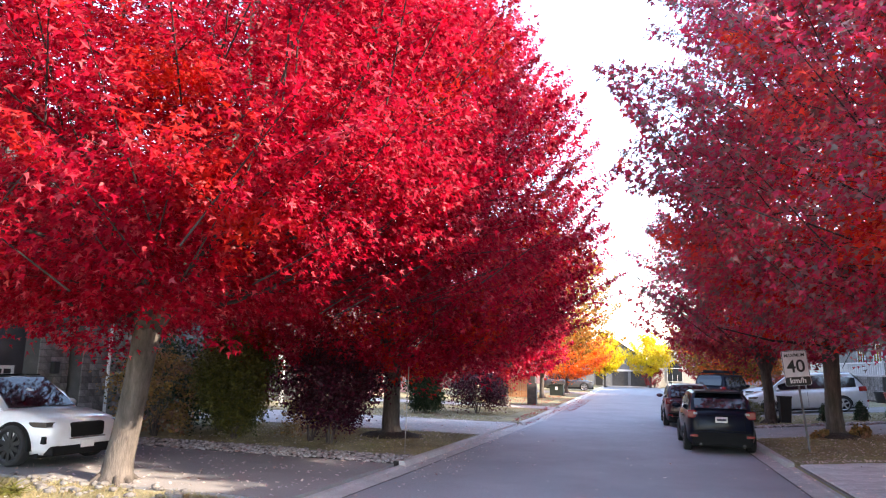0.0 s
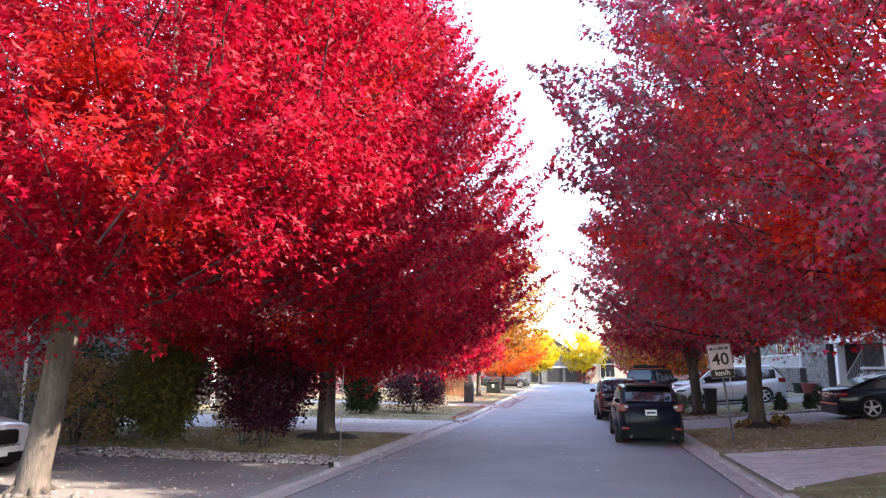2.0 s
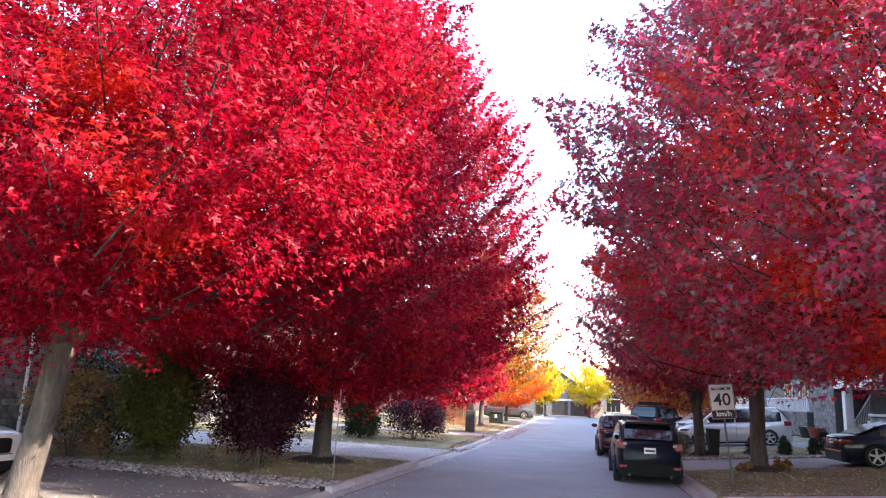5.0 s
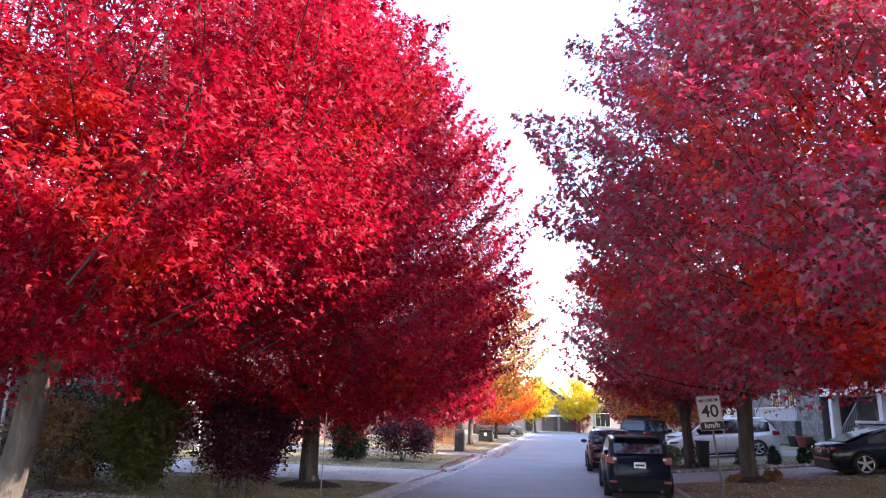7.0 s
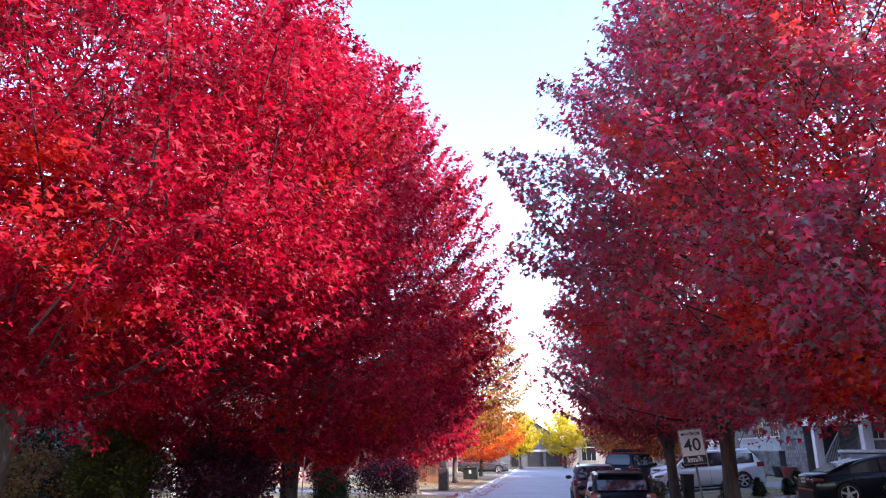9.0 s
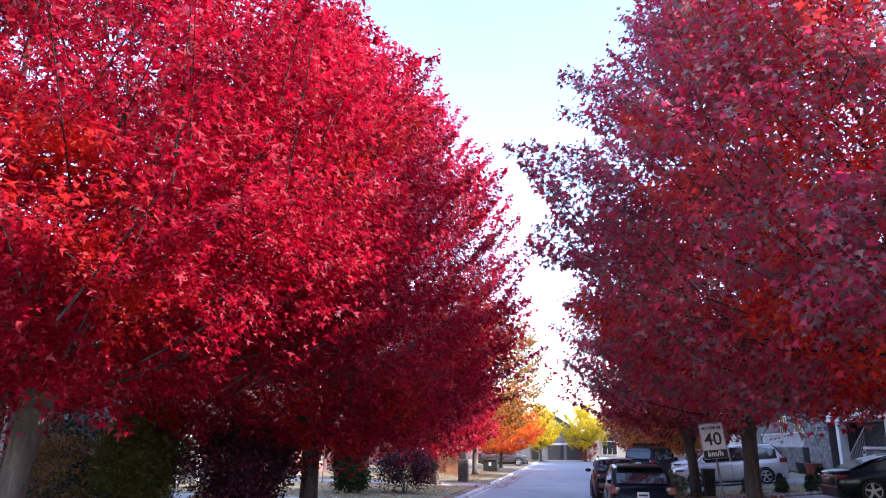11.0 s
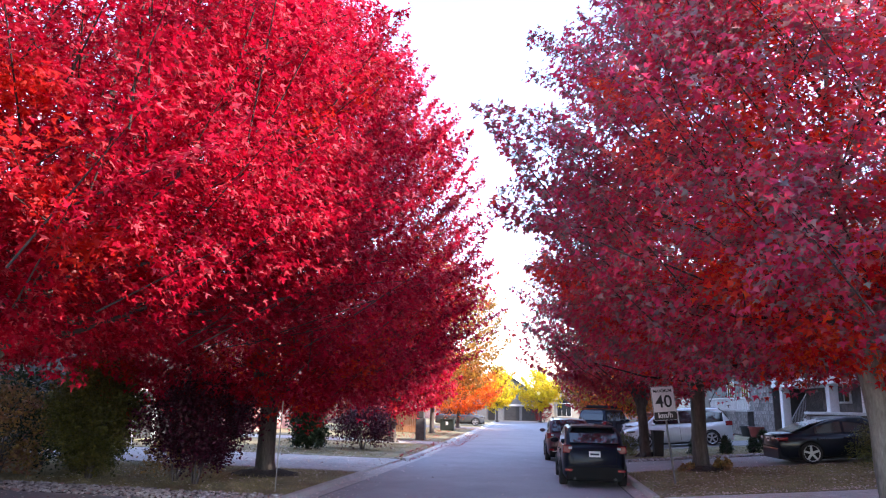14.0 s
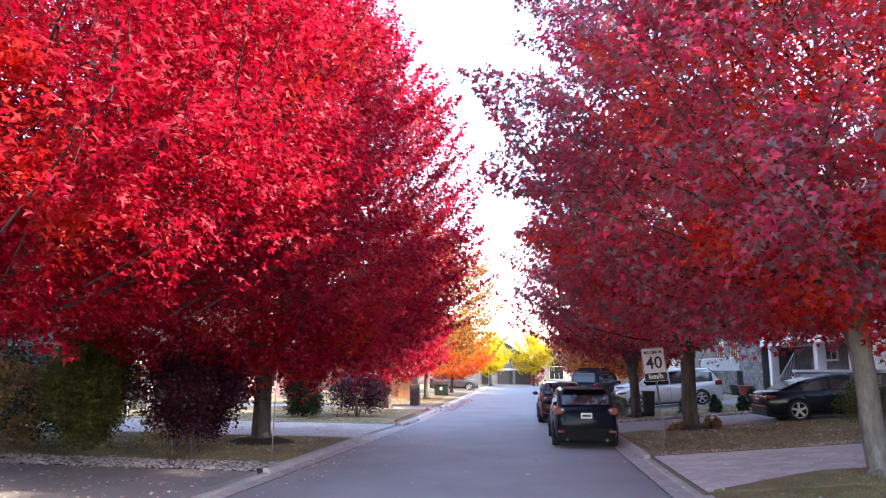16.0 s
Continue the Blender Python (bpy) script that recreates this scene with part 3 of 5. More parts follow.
ALLOY = paint("alloy", (0.62, 0.62, 0.64), 0.3, 0.9)
DARK_ALLOY = paint("dark_alloy", (0.06, 0.06, 0.065), 0.35, 0.8)
CHROME = paint("chrome", (0.75, 0.75, 0.77), 0.12, 1.0)
LAMP_RED = paint("red_lamp_lens", (0.20, 0.003, 0.008), 0.25, 0.0, 0.15)
LAMP_SMOKED = paint("smoked_lamp_lens", (0.09, 0.08, 0.07), 0.12, 0.2, 1.0)
LAMP_CLEAR = paint("clear_lamp_lens", (0.45, 0.45, 0.47), 0.12, 0.3, 1.0)
PLATE = paint("number_plate_white", (0.78, 0.79, 0.80), 0.5)
INK = paint("dark_ink", (0.02, 0.025, 0.05), 0.6)
for _m in (CAR_BLACK, CAR_NAVY, PLASTIC):
    _m.node_tree.nodes["Principled BSDF"].inputs["Specular IOR Level"].default_value = 0.13
CAR_GLASS = paint("tinted_car_glass", (0.014, 0.018, 0.024), 0.05, 0.0, 0.0)
CAR_GLASS.node_tree.nodes["Principled BSDF"].inputs["Specular IOR Level"].default_value = 0.9


def slab(corners, thick):
    """A thin plate from four corners, given as a bmesh."""
    bm = bmesh.new()
    c = [Vector(p) for p in corners]
    n = (c[1] - c[0]).cross(c[3] - c[0]).normalized() * thick
    v = [bm.verts.new(p) for p in c] + [bm.verts.new(p + n) for p in c]
    for f in ((3, 2, 1, 0), (4, 5, 6, 7), (0, 1, 5, 4), (1, 2, 6, 5), (2, 3, 7, 6), (3, 0, 4, 7)):
        bm.faces.new([v[k] for k in f])
    return bm


def wheel(root, x, y, r, side, rim_mat, spokes=5):
    w = new("wheel")
    w.parent = root
    w.location = (x, y, r)
    bm = bmesh.new()
    prof = [(0.72, -0.10), (0.93, -0.11), (1.0, -0.07), (1.0, 0.07), (0.93, 0.11), (0.72, 0.10)]
    rings = [[bm.verts.new((math.cos(k * math.tau / 28) * r * a, b, math.sin(k * math.tau / 28) * r * a)) for k in range(28)] for a, b in prof]
    for r0, r1 in zip(rings, rings[1:] + rings[:1]):
        for k in range(28):
            bm.faces.new((r0[k], r1[k], r1[(k + 1) % 28], r0[(k + 1) % 28]))
    part("tyre", bm, RUBBER, w, smooth=True)
    bm = bmesh.new()
    tube(bm, [(0, side * 0.02, 0), (0, side * 0.05, 0)], [r * 0.74, r * 0.74], 28)
    part("brake_disc", bm, PLASTIC, w)
    bm = bmesh.new()
    for k in range(28):   # rim lip
        a0, a1 = k * math.tau / 28, (k + 1) * math.tau / 28
        q = [bm.verts.new((math.cos(a) * r * s, side * d, math.sin(a) * r * s)) for a in (a0, a1) for s, d in ((0.76, 0.105), (0.68, 0.09))]
        bm.faces.new((q[0], q[1], q[3], q[2]))
    for k in range(spokes):
        box(bm, -r * 0.10, r * 0.10, min(side * 0.06, side * 0.095), max(side * 0.06, side * 0.095), r * 0.08, r * 0.7, 0.008, Matrix.Rotation(k * math.tau / spokes, 4, "Y"))
    tube(bm, [(0, side * 0.05, 0), (0, side * 0.1, 0)], [r * 0.16, r * 0.13], 14)
    part("rim", bm, rim_mat, w)
    return w


def car(name, at, turn, label, body, L, W, H, belt, hood, cowl, roof0, roof1, tail, deck, wheels, wr, kind="suv", group="parked cars", rim_mat=None, spokes=5, cladding=True, lift=0.24, nose=0.0, pitch=0.0):
    """A vehicle facing +x. belt, hood, deck: heights; cowl, roof0, roof1, tail: places along the length from the front."""
    root = thing(name, at, label, "car", group, turn)
    if pitch:
        root.matrix_world = pose(*at, 0, pitch, turn)
    X = lambda s: L / 2 - s
    hw = W / 2
    st = [(0.0, lift + 0.16, hood - 0.30, 0.66), (0.06, lift + 0.02, hood - 0.17, 0.80), (0.22, lift - 0.02, hood - 0.09, 0.91), (0.55, lift - 0.02, hood - 0.03, 0.97), (cowl * 0.7, lift, hood + 0.02, 1.0), (cowl, lift, belt - 0.02, 1.0),
          (L * 0.5, lift, belt, 1.0), (L * 0.75, lift, belt + 0.02, 1.0), (tail - 0.25, lift, deck + (0.02 if kind != "sedan" else 0.0), 0.985), (L - 0.28, lift + 0.0, deck, 0.96), (L - 0.08, lift + 0.03, deck - 0.05, 0.90), (L, lift + 0.12, deck - 0.16, 0.80)]
    st = sorted(st)
    bm = bmesh.new()
    rings = []
    for s, z0, z1, w in st:
        h = hw * w
        pts = [(0, z0), (h * 0.88, z0), (h * 0.97, z0 + 0.10), (h, z0 + (z1 - z0) * 0.45), (h * 0.985, z0 + (z1 - z0) * 0.72), (h * 0.93, z1 - 0.02), (h * 0.80, z1 + 0.012), (0, z1 + 0.045)]
        pts = pts + [(-y, z) for y, z in pts[-2:0:-1]]
        rings.append([bm.verts.new((X(s), y, z)) for y, z in pts])
    n = len(rings[0])
    for r0, r1 in zip(rings, rings[1:]):
        for k in range(n):
            bm.faces.new((r0[k], r1[k], r1[(k + 1) % n], r0[(k + 1) % n]))
    bm.faces.new(rings[0])
    bm.faces.new(rings[-1][::-1])
    bmesh.ops.recalc_face_normals(bm, faces=bm.faces)
    part("body", bm, body, root, smooth=True)
    # cabin with panes set proud of it
    wb, wt = hw * 0.93, hw * 0.785
    zb, zt = belt - 0.04, H
    cab = bmesh.new()
    prof = [(cowl, wb * 0.96, zb), (cowl + (roof0 - cowl) * 0.5, (wb + wt) / 2, (zb + zt) / 2 + 0.03), (roof0, wt * 0.97, zt - 0.03), ((roof0 + roof1) / 2, wt, zt), (roof1, wt * 0.95, zt - 0.05), ((roof1 + tail) / 2, (wb + wt) / 2 * 0.97, (zb + zt) / 2 + 0.05), (tail, wb * 0.92, deck - 0.02)]
    lo = [(s, wb * 0.99, zb) for s, _, _ in prof]
    rr = []
    for (s, w, z), (_, w0, z0) in zip(prof, lo):
        z0 = min(z0, z - 0.01)
        rr.append([cab.verts.new((X(s), y, q)) for y, q in ((w0, z0), (w0 + (w - w0) * 0.9, z0 + (z - z0) * 0.93), (w * 0.9, z), (0, z + 0.025), (-w * 0.9, z), (-w0 - (w - w0) * 0.9, z0 + (z - z0) * 0.93), (-w0, z0))])
    for r0, r1 in zip(rr, rr[1:]):
        for k in range(6):
            cab.faces.new((r0[k], r1[k], r1[k + 1], r0[k + 1]))
    cab.faces.new(rr[0]); cab.faces.new(rr[-1][::-1])
    bmesh.ops.recalc_face_normals(cab, faces=cab.faces)
    part("cabin", cab, body, root, smooth=False)
    f = lambda a, b, t: a + (b - a) * t
    zc = zt - 0.10
    # windscreen and rear window
    part("windscreen", slab([(X(cowl) + 0.012, wb * 0.86, zb + 0.06), (X(cowl) + 0.012, -wb * 0.86, zb + 0.06), (X(roof0) + 0.03, -wt * 0.84, zt - 0.035), (X(roof0) + 0.03, wt * 0.84, zt - 0.035)], -0.02), CAR_GLASS, root)
    q0 = (X(tail) - 0.02, deck + 0.03) if kind != "sedan" else (X(tail) - 0.03, deck + 0.03)
    mz = ((zb + zt) / 2 + 0.05)
    part("rear_window", slab([(X((roof1 + tail) / 2) - 0.03, wb * 0.80, mz + 0.04), (X((roof1 + tail) / 2) - 0.03, -wb * 0.80, mz + 0.04), (X(roof1) - 0.035, -wt * 0.78, zt - 0.075), (X(roof1) - 0.035, wt * 0.78, zt - 0.075)], 0.02), CAR_GLASS, root)
    part("rear_window_lower", slab([(q0[0], wb * 0.80, q0[1]), (q0[0], -wb * 0.80, q0[1]), (X((roof1 + tail) / 2) - 0.03, -wb * 0.80, mz + 0.04), (X((roof1 + tail) / 2) - 0.03, wb * 0.80, mz + 0.04)], 0.02), CAR_GLASS, root)
    for side in (1, -1):
        cuts = [cowl + 0.42, roof0 + 0.72, roof0 + 1.55, min(tail - 0.28, roof1 + 0.25)]
        for a, b in zip(cuts, cuts[1:]):
            a, b = a + 0.035, b - 0.035
            def up(s):
                if s < roof0:
                    return f(zb, zt - 0.1, max(0.0, (s - cowl) / (roof0 - cowl)))
                if s > roof1:
                    return f(zt - 0.12, deck + 0.05, (s - roof1) / max(0.1, tail - roof1))
                return zt - 0.10
            def y_at(z, s):
                return side * (f(wb * 0.99, wt, (z - zb) / (zt - zb) * 0.93) + 0.012)
            z2, z3 = max(zb + 0.1, up(a) - 0.02), max(zb + 0.1, up(b) - 0.02)
            cs = [(X(a), y_at(zb + 0.07, a), zb + 0.07), (X(b), y_at(zb + 0.07, b), zb + 0.07), (X(b), y_at(z3, b), z3), (X(a), y_at(z2, a), z2)]
            part("side_window", slab(cs, side * 0.012), CAR_GLASS, root)
        # door seams, handles, mirrors
        for s in (cuts[1], cuts[2]):
            part("door_seam", boxed(X(s) - 0.006, X(s) + 0.006, side * hw * 0.99 - 0.012, side * hw * 0.99 + 0.012, lift + 0.12, belt - 0.1), PLASTIC, root)
            part("door_handle", boxed(X(s - 0.28), X(s - 0.10), side * hw - 0.025, side * hw + 0.025, belt - 0.15, belt - 0.12, 0.008), body, root)
        bm = bmesh.new()
        bmesh.ops.create_icosphere(bm, subdivisions=2, radius=1, matrix=Matrix.Translation((X(cowl + 0.42), side * (hw + 0.10), belt + 0.06)) @ Matrix.Diagonal((0.08, 0.14, 0.085, 1)))
        part("mirror", bm, body, root, smooth=True)
        for s in wheels:
            wheel(root, X(s), side * (hw - 0.065), wr, side, rim_mat or ALLOY, spokes)
            bm = bmesh.new()   # dark arch round the wheel
            m = 18
            arc = [(math.cos(math.pi * (k / m) * 1.12 - 0.06 * math.pi), math.sin(math.pi * (k / m) * 1.12 - 0.06 * math.pi)) for k in range(m + 1)]
            out = [bm.verts.new((X(s) + c * wr * 1.17, side * (hw + 0.004), wr + d * wr * 1.17)) for c, d in arc]
            inn = [bm.verts.new((X(s) + c * wr * 1.17, side * (hw - 0.2), wr + d * wr * 1.17)) for c, d in arc]
            hub = bm.verts.new((X(s), side * (hw - 0.075), wr))
            for k in range(m):
                bm.faces.new((out[k], out[k + 1], hub))
                bm.faces.new((out[k], inn[k], inn[k + 1], out[k + 1]))
            part("wheel_arch", bm, PLASTIC, root)
        if cladding:
            part("sill", boxed(X(L - 0.9), X(0.9), side * hw * 0.97 - 0.03, side * hw * 0.97 + 0.035, lift - 0.01, lift + 0.13, 0.015), PLASTIC, root)
        # lamps
        part("headlight", boxed(X(0.55), X(0.085), side * hw * 0.56 if side > 0 else -hw * 0.93, hw * 0.93 if side > 0 else -hw * 0.56, hood - 0.25, hood - 0.15, 0.03), LAMP_SMOKED, root, "slim smoked headlight")
        part("running_light", boxed(X(0.5), X(0.075), side * hw * 0.6 if side > 0 else -hw * 0.9, hw * 0.9 if side > 0 else -hw * 0.6, hood - 0.245, hood - 0.225, 0.006), LAMP_CLEAR, root, "pale running light strip")
        tz, th = (deck - 0.24, 0.22) if kind != "sedan" else (deck - 0.22, 0.11)
        tl = part("tail_light", boxed(X(L - 0.10) - 0.1, X(L - 0.32), hw * 0.70 if side > 0 else -hw * 0.975, hw * 0.975 if side > 0 else -hw * 0.70, tz, tz + th, 0.03), LAMP_RED, root, "red tail light")
        part("reversing_lamp", boxed(X(L - 0.10) - 0.115, X(L - 0.2), side * hw * 0.74 - 0.05, side * hw * 0.74 + 0.05, tz + th * 0.5, tz + th * 0.8, 0.01), LAMP_CLEAR, tl, "clear reversing lamp")
        if kind != "sedan":
            part("reflector", boxed(X(L) - 0.028, X(L) + 0.04, side * hw * 0.80 - 0.10, side * hw * 0.80 + 0.10, lift + 0.20, lift + 0.27, 0.01), LAMP_RED, root, "red bumper reflector")
    part("tailgate_crease", boxed(X(L) - 0.012, X(L) + 0.06, -hw * 0.78, hw * 0.78, lift + 0.36, lift + 0.385, 0.006), PLASTIC, root)
    for s_ in (1, -1):
        part("tailgate_seam", boxed(X(L - 0.02) - 0.03, X(L - 0.06), s_ * hw * 0.66 - 0.006, s_ * hw * 0.66 + 0.006, lift + 0.38, deck - 0.06), PLASTIC, root)
    part("rear_bumper", boxed(X(L) - 0.02, X(L - 0.35), -hw * 0.86, hw * 0.86, lift - 0.02, lift + 0.34, 0.05), PLASTIC if cladding else body, root)
    part("front_bumper", boxed(X(0.4), X(0) + 0.015, -hw * 0.80, hw * 0.80, lift - 0.04, lift + 0.14, 0.04), PLASTIC, root)
    gr = part("grille", boxed(X(0.16), X(0) + 0.03, -hw * 0.42, hw * 0.42, lift + 0.27, hood - 0.17, 0.06), PLASTIC, root, "black grille")
    part("grille_trim", boxed(X(0.16), X(0) + 0.036, -hw * 0.44, hw * 0.44, lift + 0.25, lift + 0.275, 0.006), CHROME, gr, "chrome grille trim")
    pz = deck - 0.33 if kind == "suv" else deck - 0.25
    pl = part("number_plate", boxed(X(L) - 0.03, X(L) + 0.07, -0.155, 0.155, pz, pz + 0.155, 0.006), PLATE, root, "white number plate")
    part("plate_bar", boxed(X(L) - 0.033, X(L) - 0.029, -0.12, 0.12, pz + 0.05, pz + 0.10), INK, pl)
    part("tailgate_trim", boxed(X(L) - 0.02, X(L) + 0.07, -0.38, 0.38, pz + 0.175, pz + 0.20, 0.006), PLASTIC if kind == "suv" else body, root)
    part("front_plate", boxed(X(0) + 0.02, X(0) + 0.036, -0.155, 0.155, lift + 0.08, lift + 0.2), PLATE, root, "white front plate")
    part("floor_pan", boxed(X(L - 0.3), X(0.3), -hw * 0.84, hw * 0.84, lift - 0.08, lift + 0.05), PLASTIC, root)
    return root


def roof_rails(c, y, x0, x1, z):
    for s in (1, -1):
        bm = bmesh.new()
        tube(bm, [(x1, s * y, z - 0.03), (x1 - 0.1, s * y, z + 0.03), (x0 + 0.1, s * y, z + 0.03), (x0, s * y, z - 0.03)], [0.018] * 4, 6)
        part("roof_rail", bm, PLASTIC, c)


suv = car("black_suv", (2.32, 20.88, 0.012), 90, "black compact SUV parked at the kerb, seen from behind", CAR_BLACK, 4.52, 1.78, 1.66, 1.08, 1.02, 1.1, 1.75, 3.85, 4.38, 1.16, (0.9, 3.62), 0.345, rim_mat=DARK_ALLOY)
roof_rails(suv, 0.62, -1.3, 0.4, 1.69)
part("rear_spoiler", boxed(-1.86, -1.5, -0.62, 0.62, 1.60, 1.645, 0.015), CAR_BLACK, suv)
for s in (1, -1):
    bm = bmesh.new()
    tube(bm, [(-2.29, s * 0.55, 0.25), (-2.1, s * 0.55, 0.25)], [0.04, 0.04], 12)
    part("exhaust", bm, DARK_ALLOY, suv)
maroon = car("maroon_suv", (2.15, 30.0, 0.02), 90, "maroon SUV parked at the kerb ahead of the black one", CAR_MAROON, 4.6, 1.86, 1.68, 1.08, 1.02, 1.1, 1.75, 3.9, 4.45, 1.14, (0.9, 3.7), 0.345)
roof_rails(maroon, 0.62, -1.3, 0.4, 1.70)
part("rear_chrome_strip", boxed(-2.34, -2.28, -0.7, 0.7, 0.40, 0.44, 0.01), CHROME, maroon)
car("dark_sedan", (11.0, 23.55, rise(11.0, 23.5) + 0.012), 0, "dark blue sedan with bright alloy wheels on a driveway", CAR_NAVY, 4.9, 1.82, 1.40, 0.90, 0.86, 1.35, 2.15, 3.1, 4.35, 0.97, (0.9, 3.95), 0.335, "sedan", cladding=False, lift=0.2, pitch=-tilt)
car("white_minivan", (7.75, 35.1, rise(7.75, 35) + 0.012), 180, "silver-white minivan on a driveway facing the street", CAR_SILVER, 5.1, 1.98, 1.78, 1.05, 0.98, 0.95, 1.9, 4.55, 5.0, 1.12, (0.95, 4.05), 0.34, "van", cladding=False, lift=0.2, pitch=tilt)
white = car("white_suv", (-12.45, 9.75, rise(-12.5, 10) + 0.012), -4, "white crossover SUV with dark roof on the driveway", CAR_WHITE, 4.7, 1.90, 1.60, 1.0, 0.96, 1.2, 2.0, 3.9, 4.55, 1.10, (0.82, 3.68), 0.37, rim_mat=DARK_ALLOY, spokes=10)
part("dark_roof", slab([(2.35 - 2.15, 0.68, 1.612), (2.35 - 2.15, -0.68, 1.612), (2.35 - 3.8, -0.66, 1.60), (2.35 - 3.8, 0.66, 1.60)], -0.03), CAR_GLASS, white, "dark glass roof")
for s in (1, -1):
    part("bumper_vent", boxed(2.35 - 0.34, 2.35 - 0.12, s * 0.80 - 0.05, s * 0.80 + 0.05, 0.42, 0.56, 0.02), PLASTIC, white)
big = car("black_offroader", (5.2, 43.0, rise(5.2, 43) + 0.012), 62, "tall boxy black vehicle with a loaded roof rack", CAR_BLACK, 4.6, 1.9, 1.85, 1.15, 1.10, 1.1, 1.5, 4.3, 4.55, 1.2, (0.9, 3.7), 0.38)
roof_rails(big, 0.7, -1.9, 0.9, 1.9)
part("roof_box", boxed(-1.6, 0.4, -0.6, 0.6, 1.9, 2.08, 0.04), PLASTIC, big)
car("pale_hatchback", (7.9, 40.2, rise(8, 40) + 0.012), 180, "pale blue-white hatchback behind the minivan", CAR_SILVER, 4.3, 1.75, 1.5, 1.0, 0.95, 1.0, 1.6, 3.6, 4.1, 1.05, (0.8, 3.4), 0.32, cladding=False)
car("grey_pickup", (-6.6, 72.0, rise(-6.6, 72) + 0.012), 8, "dark grey sport utility parked across a far driveway", CAR_GREY, 5.0, 1.95, 1.75, 1.1, 1.05, 1.1, 1.7, 4.2, 4.8, 1.2, (0.95, 4.0), 0.38)


# ---------------------------------------------------------------- speed sign
SIGN_WHITE = paint("sign_white", (0.80, 0.76, 0.78), 0.45)
SIGN_BLACK = paint("sign_black", (0.015, 0.015, 0.016), 0.5)
STEEL = surface("galvanised_steel", (0.10, 0.10, 0.10), (0.17, 0.165, 0.165), 0.5, 6, 60, 0.2, 0.002, metal=0.6)


def lettering(parent, text, size, x, z, mat, wide=1.0, bold=0.0):
    cu = bpy.data.curves.new("writing", "FONT")
    cu.body, cu.size, cu.align_x, cu.align_y, cu.extrude, cu.offset = text, size, "CENTER", "CENTER", 0.001, bold
    tmp = bpy.data.objects.new("writing", cu)
    me = bpy.data.meshes.new_from_object(tmp)
    bpy.data.objects.remove(tmp)
    me.materials.append(mat)
    ob = new("writing", me)
    ob.parent = parent
    ob.matrix_local = pose(x, -0.0185, z, 90, 0, 0) @ Matrix.Diagonal((wide, 1, 1, 1))
    return ob


def rounded_plate(w, h, r, y0, y1, zc):
    bm = bmesh.new()
    out = []
    for cx, cz, a0 in ((w / 2 - r, h / 2 - r, 0), (-w / 2 + r, h / 2 - r, 90), (-w / 2 + r, -h / 2 + r, 180), (w / 2 - r, -h / 2 + r, 270)):
        for k in range(6):
            a = radians(a0 + k * 18)
            out.append((cx + r * math.cos(a), cz + r * math.sin(a) + zc))
    f = [bm.verts.new((x, y0, z)) for x, z in out]
    b = [bm.verts.new((x, y1, z)) for x, z in out]
    n = len(out)
    bm.faces.new(f)
    bm.faces.new(b[::-1])
    for k in range(n):
        bm.faces.new((f[k], b[k], b[(k + 1) % n], f[(k + 1) % n]))
    bmesh.ops.recalc_face_normals(bm, faces=bm.faces)
    return bm


sign = thing("speed_sign", (4.44, 18.55, rise(4.44, 18.5)), "white speed limit sign on a leaning steel post", "road sign")
sign.matrix_world = pose(4.44, 18.55, rise(4.44, 18.5) - 0.05, -3, -5.0, 4)
bm = bmesh.new()
box(bm, -0.025, 0.025, 0.0, 0.035, 0, 2.5, 0.004)
part("post", bm, STEEL, sign)
SZ = 2.22
plate = part("sign_plate", rounded_plate(0.64, 0.93, 0.05, -0.012, -0.004, SZ), SIGN_WHITE, sign)
part("border", rounded_plate(0.625, 0.915, 0.045, -0.0135, -0.012, SZ), SIGN_BLACK, plate)
part("face", rounded_plate(0.60, 0.89, 0.04, -0.015, -0.0135, SZ), SIGN_WHITE, plate)
part("tab", rounded_plate(0.60, 0.21, 0.04, -0.0165, -0.015, SZ - 0.34), SIGN_BLACK, plate, "black tab with white lettering")
lettering(plate, "MAXIMUM", 0.115, 0, SZ + 0.33, SIGN_BLACK, 0.95, 0.002)
lettering(plate, "40", 0.46, 0, SZ + 0.03, SIGN_BLACK, 1.0, 0.006)
lettering(plate, "km/h", 0.19, 0, SZ - 0.335, SIGN_WHITE, 1.05, 0.005)
for z in (SZ + 0.39, SZ - 0.4):
    bm = bmesh.new()
    tube(bm, [(0, -0.022, z), (0, -0.012, z)], [0.012, 0.012], 8)
    part("bolt", bm, STEEL, sign)

# ---------------------------------------------------------------- houses
STONE = surface("grey_stone_veneer", (0.11, 0.102, 0.098), (0.27, 0.25, 0.238), 0.9, 3, 30, 0.7, 0.015, vary=0.4)
MORTAR = surface("mortar", (0.06, 0.057, 0.055), (0.10, 0.095, 0.09), 0.95, 3, 60)
BRICK = surface("rose_brick", (0.28, 0.14, 0.13), (0.42, 0.24, 0.22), 0.9, 3, 40, 0.6, 0.01, vary=0.2)
SIDING = surface("dark_siding", (0.035, 0.037, 0.04), (0.06, 0.06, 0.065), 0.8, 2, 50, 0.3, 0.005, vary=0.1)
STUCCO = surface("beige_stucco", (0.42, 0.38, 0.33), (0.52, 0.48, 0.42), 0.9, 1.5, 80, 0.4, 0.005)
TRIM = surface("white_trim", (0.66, 0.65, 0.64), (0.80, 0.79, 0.78), 0.6, 2, 50, 0.1, 0.002)
ROOF = surface("roof_shingles", (0.05, 0.045, 0.045), (0.10, 0.09, 0.09), 0.95, 1.5, 30, 0.8, 0.02)
